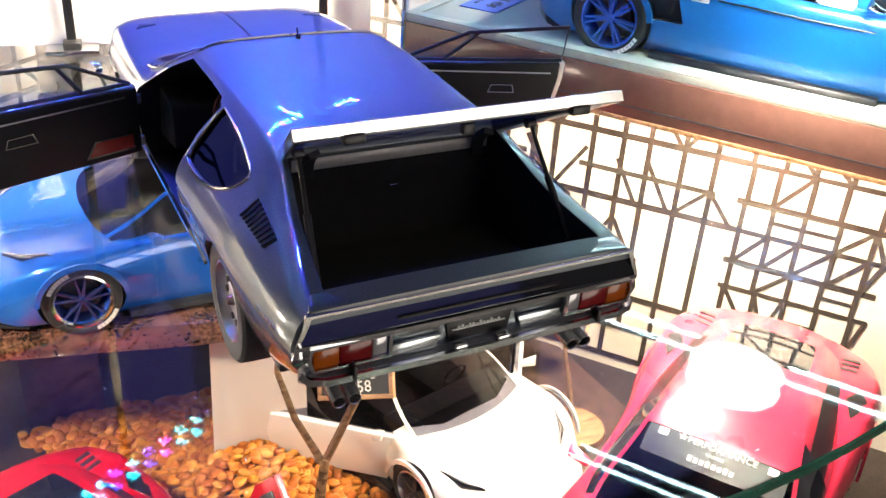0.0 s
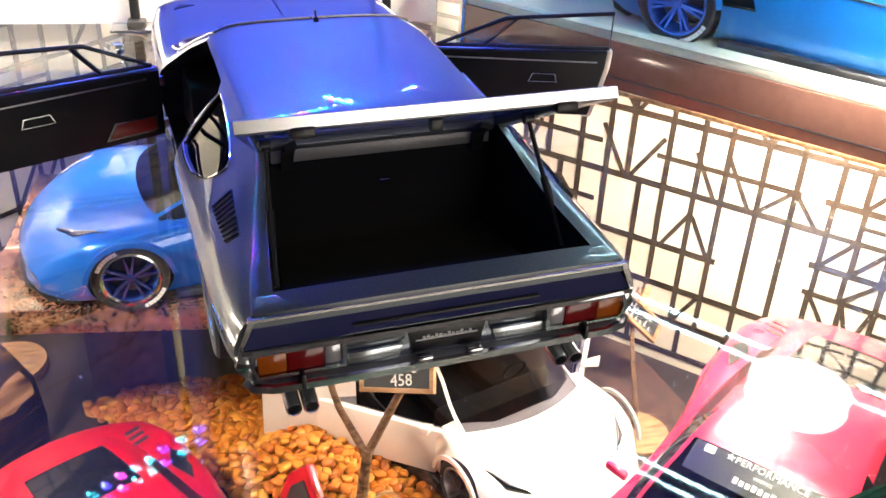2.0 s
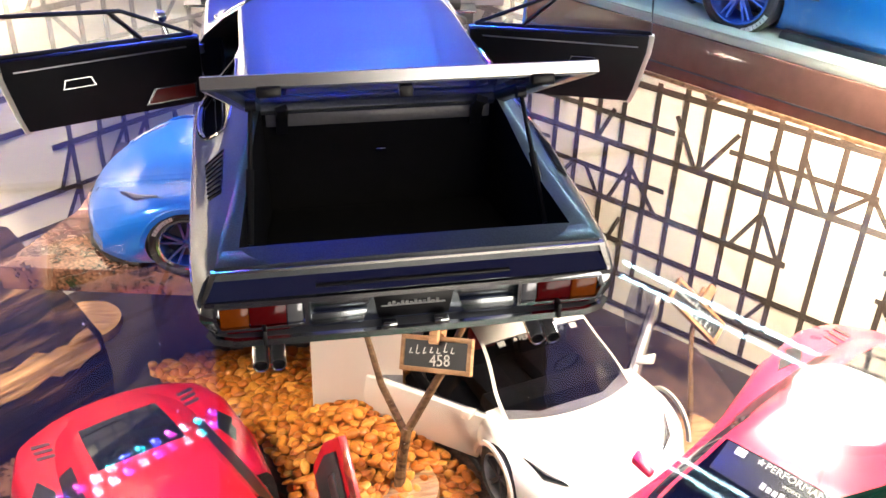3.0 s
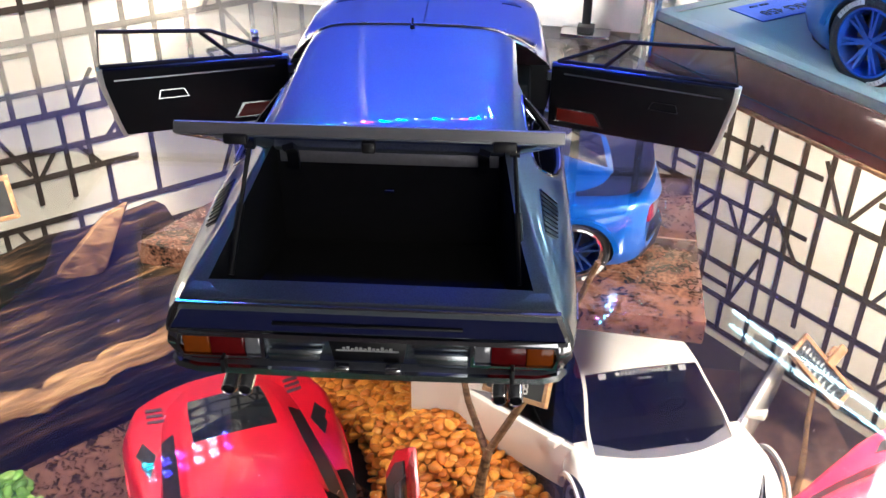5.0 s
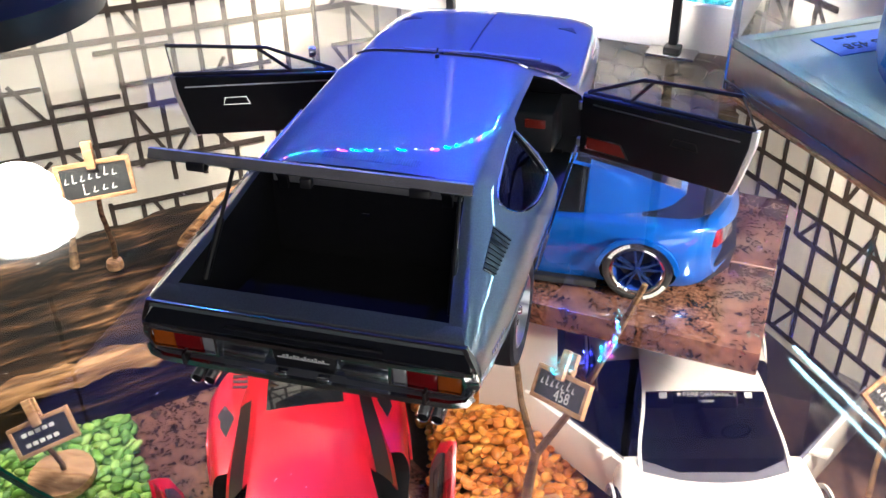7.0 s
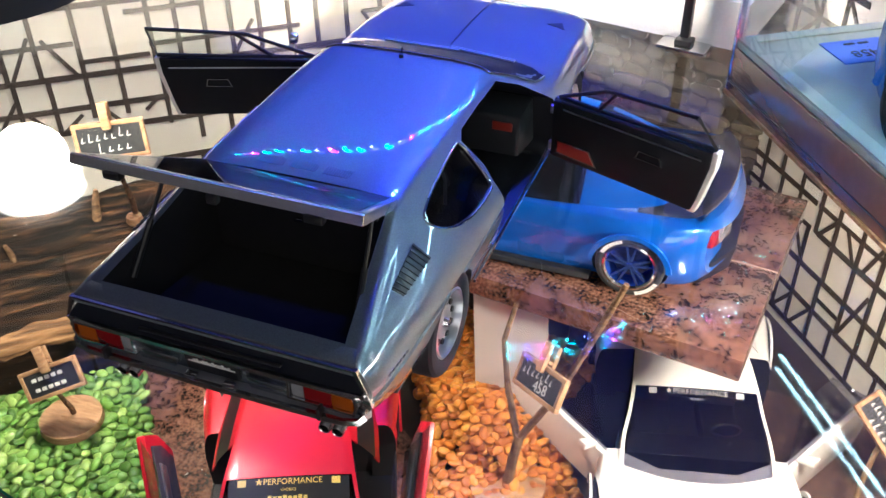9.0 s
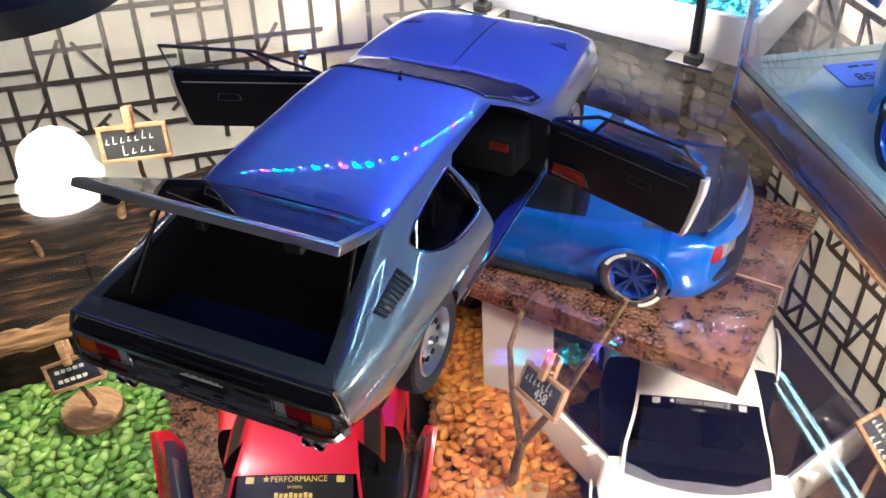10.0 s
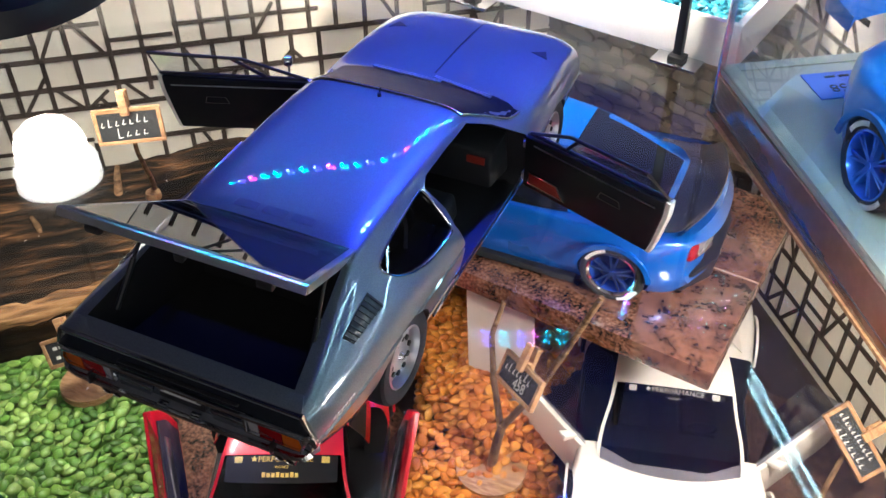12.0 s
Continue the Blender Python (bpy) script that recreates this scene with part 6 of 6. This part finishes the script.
part("stem", tube([(29, 198, FLOOR + 10), (31, 200, FLOOR + 30), (34, 201, FLOOR + 50)], 3.2, 10, 2.6), TWIG, tw)
part("branch", tube([(34, 201, FLOOR + 48), (52, 202, -150), (66, 203, -112), (81, 205, -68)], 2.4, 8, 1.6), TWIG, tw)
part("branch", tube([(33, 201, FLOOR + 46), (22, 215, -165), (16, 225, -140), (20, 232, -118)], 2.2, 8, 1.4), TWIG, tw)
slice_ob = thing("wood_slice", "round tan slice of wood lying on the showcase floor", "wood slice", pose(-0.1567, 0.3917, FLOOR * MM))
part("disc", lathe([(0.1, 0), (23, 0), (24, 2), (23.4, 7), (0.1, 8)], 28, "z"), PALE_WOOD, slice_ob)
card = part("paper_card", hexa([(-12, 260, FLOOR), (40, 244, FLOOR), (40, 245, FLOOR), (-12, 261, FLOOR)], [(-12, 252, -128), (36, 240, -128), (36, 241, -128), (-12, 253, -128)]), PAPER)
tagged(card, "white paper card leaning under the granite slab", "card")

# dust and lint on the glass shelf
rnd = random.Random(77)
verts, faces = [], []
for k in range(300):
    a, q = rnd.uniform(0, 6.28), rnd.random() ** 0.5
    x, y = 20 + 300 * q * math.cos(a), 190 + 230 * q * math.sin(a)
    if (abs(x) < 50 and 0 < y < 262) or y < 364 - math.sqrt(max(0.0, 400 ** 2 - (x - 40) ** 2)):
        continue
    w, h, b = rnd.choice((0.08, 0.1, 0.12, 0.2)), rnd.choice((0.08, 0.1, 0.15, 0.7)), rnd.uniform(0, 3.14)
    n = len(verts)
    for u, v in ((-w, -h), (w, -h * 0.8), (w * 0.8, h), (-w, h * 0.7)):
        verts.append(((x + u * math.cos(b) - v * math.sin(b)) * MM, (y + u * math.sin(b) + v * math.cos(b)) * MM, 0.0002 + 0.00015 * (len(verts) % 2)))
    faces.append((n, n + 1, n + 2, n + 3))
me = bpy.data.meshes.new("dust")
me.from_pydata(verts, [], faces)
me.materials.append(PAPER)
tagged(new("dust", me), "pale dust specks and lint on the glass shelf", "dust", kind="stuff")


# ---- timbers and stones of the backdrop ----
def timber(wall, a, b, width, mesh_cache={}):
    """A bar of the half-timbering between two points (along the wall, height)."""
    a, b = Vector((a[0], a[1])), Vector((b[0], b[1]))
    d = b - a
    L = d.length
    key = (round(L / 2) * 2, round(width * 2) / 2)
    if key not in mesh_cache:
        bm = box(-key[0] / 2 - width * 0.3, -width / 2, 0, key[0] / 2 + width * 0.3, width / 2, 0.6)
        finish(bm)
        bm.transform(Matrix.Scale(MM, 4))
        me = bpy.data.meshes.new("timber")
        bm.to_mesh(me)
        bm.free()
        me.materials.append(TIMBER)
        mesh_cache[key] = me
    ob = new("timber", mesh_cache[key])
    ob.parent = wall
    c = (a + b) / 2
    lift = 0.004 * (len(wall.children) % 90)
    ob.matrix_basis = Matrix.Translation((c.x * MM, c.y * MM, (0.05 + lift) * MM)) @ Matrix.Rotation(math.atan2(d.y, d.x), 4, "Z")


def half_timbering(wall, x0, x1, rows, seed):
    rnd = random.Random(seed)
    for i, z in enumerate(rows):
        timber(wall, (x0, z), (x1, z), 4.0 if i % 2 == 0 else 3.2)
    posts = []
    x = x0 + 4
    while x < x1:
        posts.append(x)
        x += rnd.choice((17.5, 19, 20.5, 22.5))
    for a, b in zip(rows, rows[1:]):
        for i, x in enumerate(posts):
            nxt = posts[i + 1] if i + 1 < len(posts) else x1
            x += rnd.uniform(-1.2, 1.2)
            timber(wall, (x, a), (x, b), 3.4)
            q = rnd.random()
            if b - a > 18:
                if q < 0.17:
                    timber(wall, (x, a), (nxt, b), 2.8)
                elif q < 0.34:
                    timber(wall, (x, b), (nxt, a), 2.8)
                elif q < 0.42:
                    timber(wall, (x, b), ((x + nxt) / 2, a), 2.8)
                    timber(wall, (nxt, b), ((x + nxt) / 2, a), 2.8)
                elif q < 0.5:
                    timber(wall, (x, (a + b) / 2), (nxt, (a + b) / 2), 2.6)


def timbered(wall, rails, posts, braces):
    """The printed pattern itself: rails (height, from, to), posts (along, bottom, top), braces (along, height, along, height)."""
    for k, (z, a, b) in enumerate(rails):
        timber(wall, (a, z), (b, z), 4.2 if b - a > 150 else 3.3)
    for x, z0, z1 in posts:
        timber(wall, (x, z0), (x, z1), 3.5)
    for a, z0, b, z1 in braces:
        timber(wall, (a, z0), (b, z1), 2.8)


timbered(wall_left,
    [(-10, 240, 470), (-30, 240, 520), (-38, 352, 404), (-56, 442, 487), (-63, 288, 391), (-70, 394, 438), (-69, 488, 520), (-80, 240, 520), (-104, 240, 520), (-122, 300, 520), (-150, 467, 484), (-154, 240, 416), (-178, 240, 520), (-203, 240, 520)],
    [(510, -122, -80), (489, -80, -10), (467, -80, -10), (439, -112, 4), (416, -112, 4), (390, -80, 4), (372, -80, 4), (353, -80, 4), (335, -80, 4), (315, -80, 4), (294, -80, 4), (274, -80, 4), (252, -104, 4), (487, -154, -80), (464, -122, -80), (388, -125, -80), (367, -140, -80), (345, -140, -80), (330, -122, -80), (309, -104, -80), (288, -154, -80), (466, -203, -154), (416, -203, -151), (394, -203, -154), (370, -203, -154), (345, -203, -154), (320, -203, -122)],
    [(470, -49, 485, -77), (461, -52, 444, -78), (489, -95, 506, -119), (481, -106, 467, -122), (448, -110, 461, -121), (454, -115, 448, -124), (433, -106, 419, -122), (320, -55, 336, -80), (385, -156, 375, -177), (309, -94, 318, -104), (309, -94, 301, -104), (381, -12, 373, -28), (387, -84, 370, -117), (353, -106, 363, -120), (337, -105, 325, -120), (394, -104, 403, -112)])
timbered(wall_right,
    [(-61, 235, 470), (-86, 219, 328), (-86, 367, 454), (-106, 215, 470), (-128, 239, 326), (-147, 243, 413), (-176, 221, 470), (-190, 258, 277), (-201, 215, 470), (-226, 215, 470)],
    [(240, -147, -61), (258, -176, -61), (273, -106, -61), (291, -106, -61), (314, -201, -58), (281, -201, -106), (301, -201, -106), (333, -190, -52), (348, -106, -52), (357, -201, -106), (373, -201, -52), (393, -201, -52), (410, -201, -54), (432, -201, -54), (452, -201, -54), (233, -226, -150), (256, -226, -176), (277, -226, -201), (300, -226, -201), (323, -226, -201), (340, -226, -201), (365, -226, -201), (400, -226, -201), (430, -226, -201)],
    [(329, -75, 345, -104), (369, -75, 351, -103), (391, -78, 406, -106), (411, -76, 427, -105), (450, -87, 432, -105), (453, -87, 468, -106), (393, -119, 377, -147), (395, -121, 409, -147), (300, -118, 288, -145), (301, -118, 323, -146), (284, -83, 275, -103), (407, -178, 394, -200), (257, -129, 244, -146), (268, -129, 278, -146), (298, -159, 282, -199), (252, -204, 237, -226), (349, -61, 341, -50), (349, -61, 357, -50), (431, -62, 424, -52), (431, -62, 438, -52)])
half_timbering(wall_left, 96, 240, [-226, -203, -178, -154, -122, -104, -80, -59, -30, -10, 4], 11)
half_timbering(wall_left, 520, 600, [-226, -203, -178, -154, -122, -104, -80, -59, -30, -10, 4], 13)
half_timbering(wall_right, 150, 235, [-226, -201, -176, -147, -128, -106, -86, -61, -40, -18, 4], 12)
half_timbering(wall_right, 470, 560, [-226, -201, -176, -147, -128, -106, -86, -61, -40, -18, 4], 14)

# rubble stone print across the back corner
SD = Vector((125 + 60, 462 - 528, 0)).normalized()
sm = Matrix((SD, Vector((0, 0, 1)), Vector((SD.y, -SD.x, 0)))).transposed().to_4x4()
sm.translation = Vector((-60, 528, 0)) * MM
stone_wall = tagged(part("stone_wall", box(0, FLOOR, -6, 197, 60, 0), STONE_JOINT), "grey-brown rubble stone panel across the corner", "wall", kind="structure")
stone_wall.matrix_world = sm
rnd = random.Random(21)
stone_shapes = []
for k in range(14):
    # rough blocks with broken outlines, one unit wide and high
    pts = []
    for j in range(11):
        q = 2 * math.pi * (j + rnd.uniform(-0.25, 0.25)) / 11
        c, d = math.cos(q), math.sin(q)
        grow = 0.5 / max(abs(c), abs(d)) ** 0.62 * rnd.uniform(0.9, 1.06)
        pts.append((c * grow, d * grow))
    bm = hexa([(x, y, 0) for x, y in pts], [(x * 0.9, y * 0.86, 1.0 + rnd.uniform(-0.5, 0.6)) for x, y in pts])
    finish(bm, 60)
    bm.transform(Matrix.Scale(MM, 4))
    me = bpy.data.meshes.new("stone")
    bm.to_mesh(me)
    bm.free()
    me.materials.append(STONE_LIGHT)
    stone_shapes.append(me)
z = -180.0
while z < 52:
    h = rnd.choice((5, 7, 8, 10, 13))
    x = rnd.uniform(-4, 4)
    while x < 190:
        w = rnd.choice((9, 12, 15, 18, 22, 27)) * (1.2 if h > 9 else 0.9)
        ob = new("stone", rnd.choice(stone_shapes))
        ob.parent = stone_wall
        ob.matrix_basis = Matrix.Translation(((x + w / 2) * MM, (z + h / 2 + rnd.uniform(-1.6, 1.6)) * MM, -0.0003)) @ Matrix.Rotation(rnd.uniform(-0.14, 0.14), 4, "Z") @ Matrix.Diagonal((w * rnd.uniform(0.92, 1.06), h * rnd.uniform(0.92, 1.12), rnd.uniform(1.2, 3.2), 1))
        x += w
    z += h
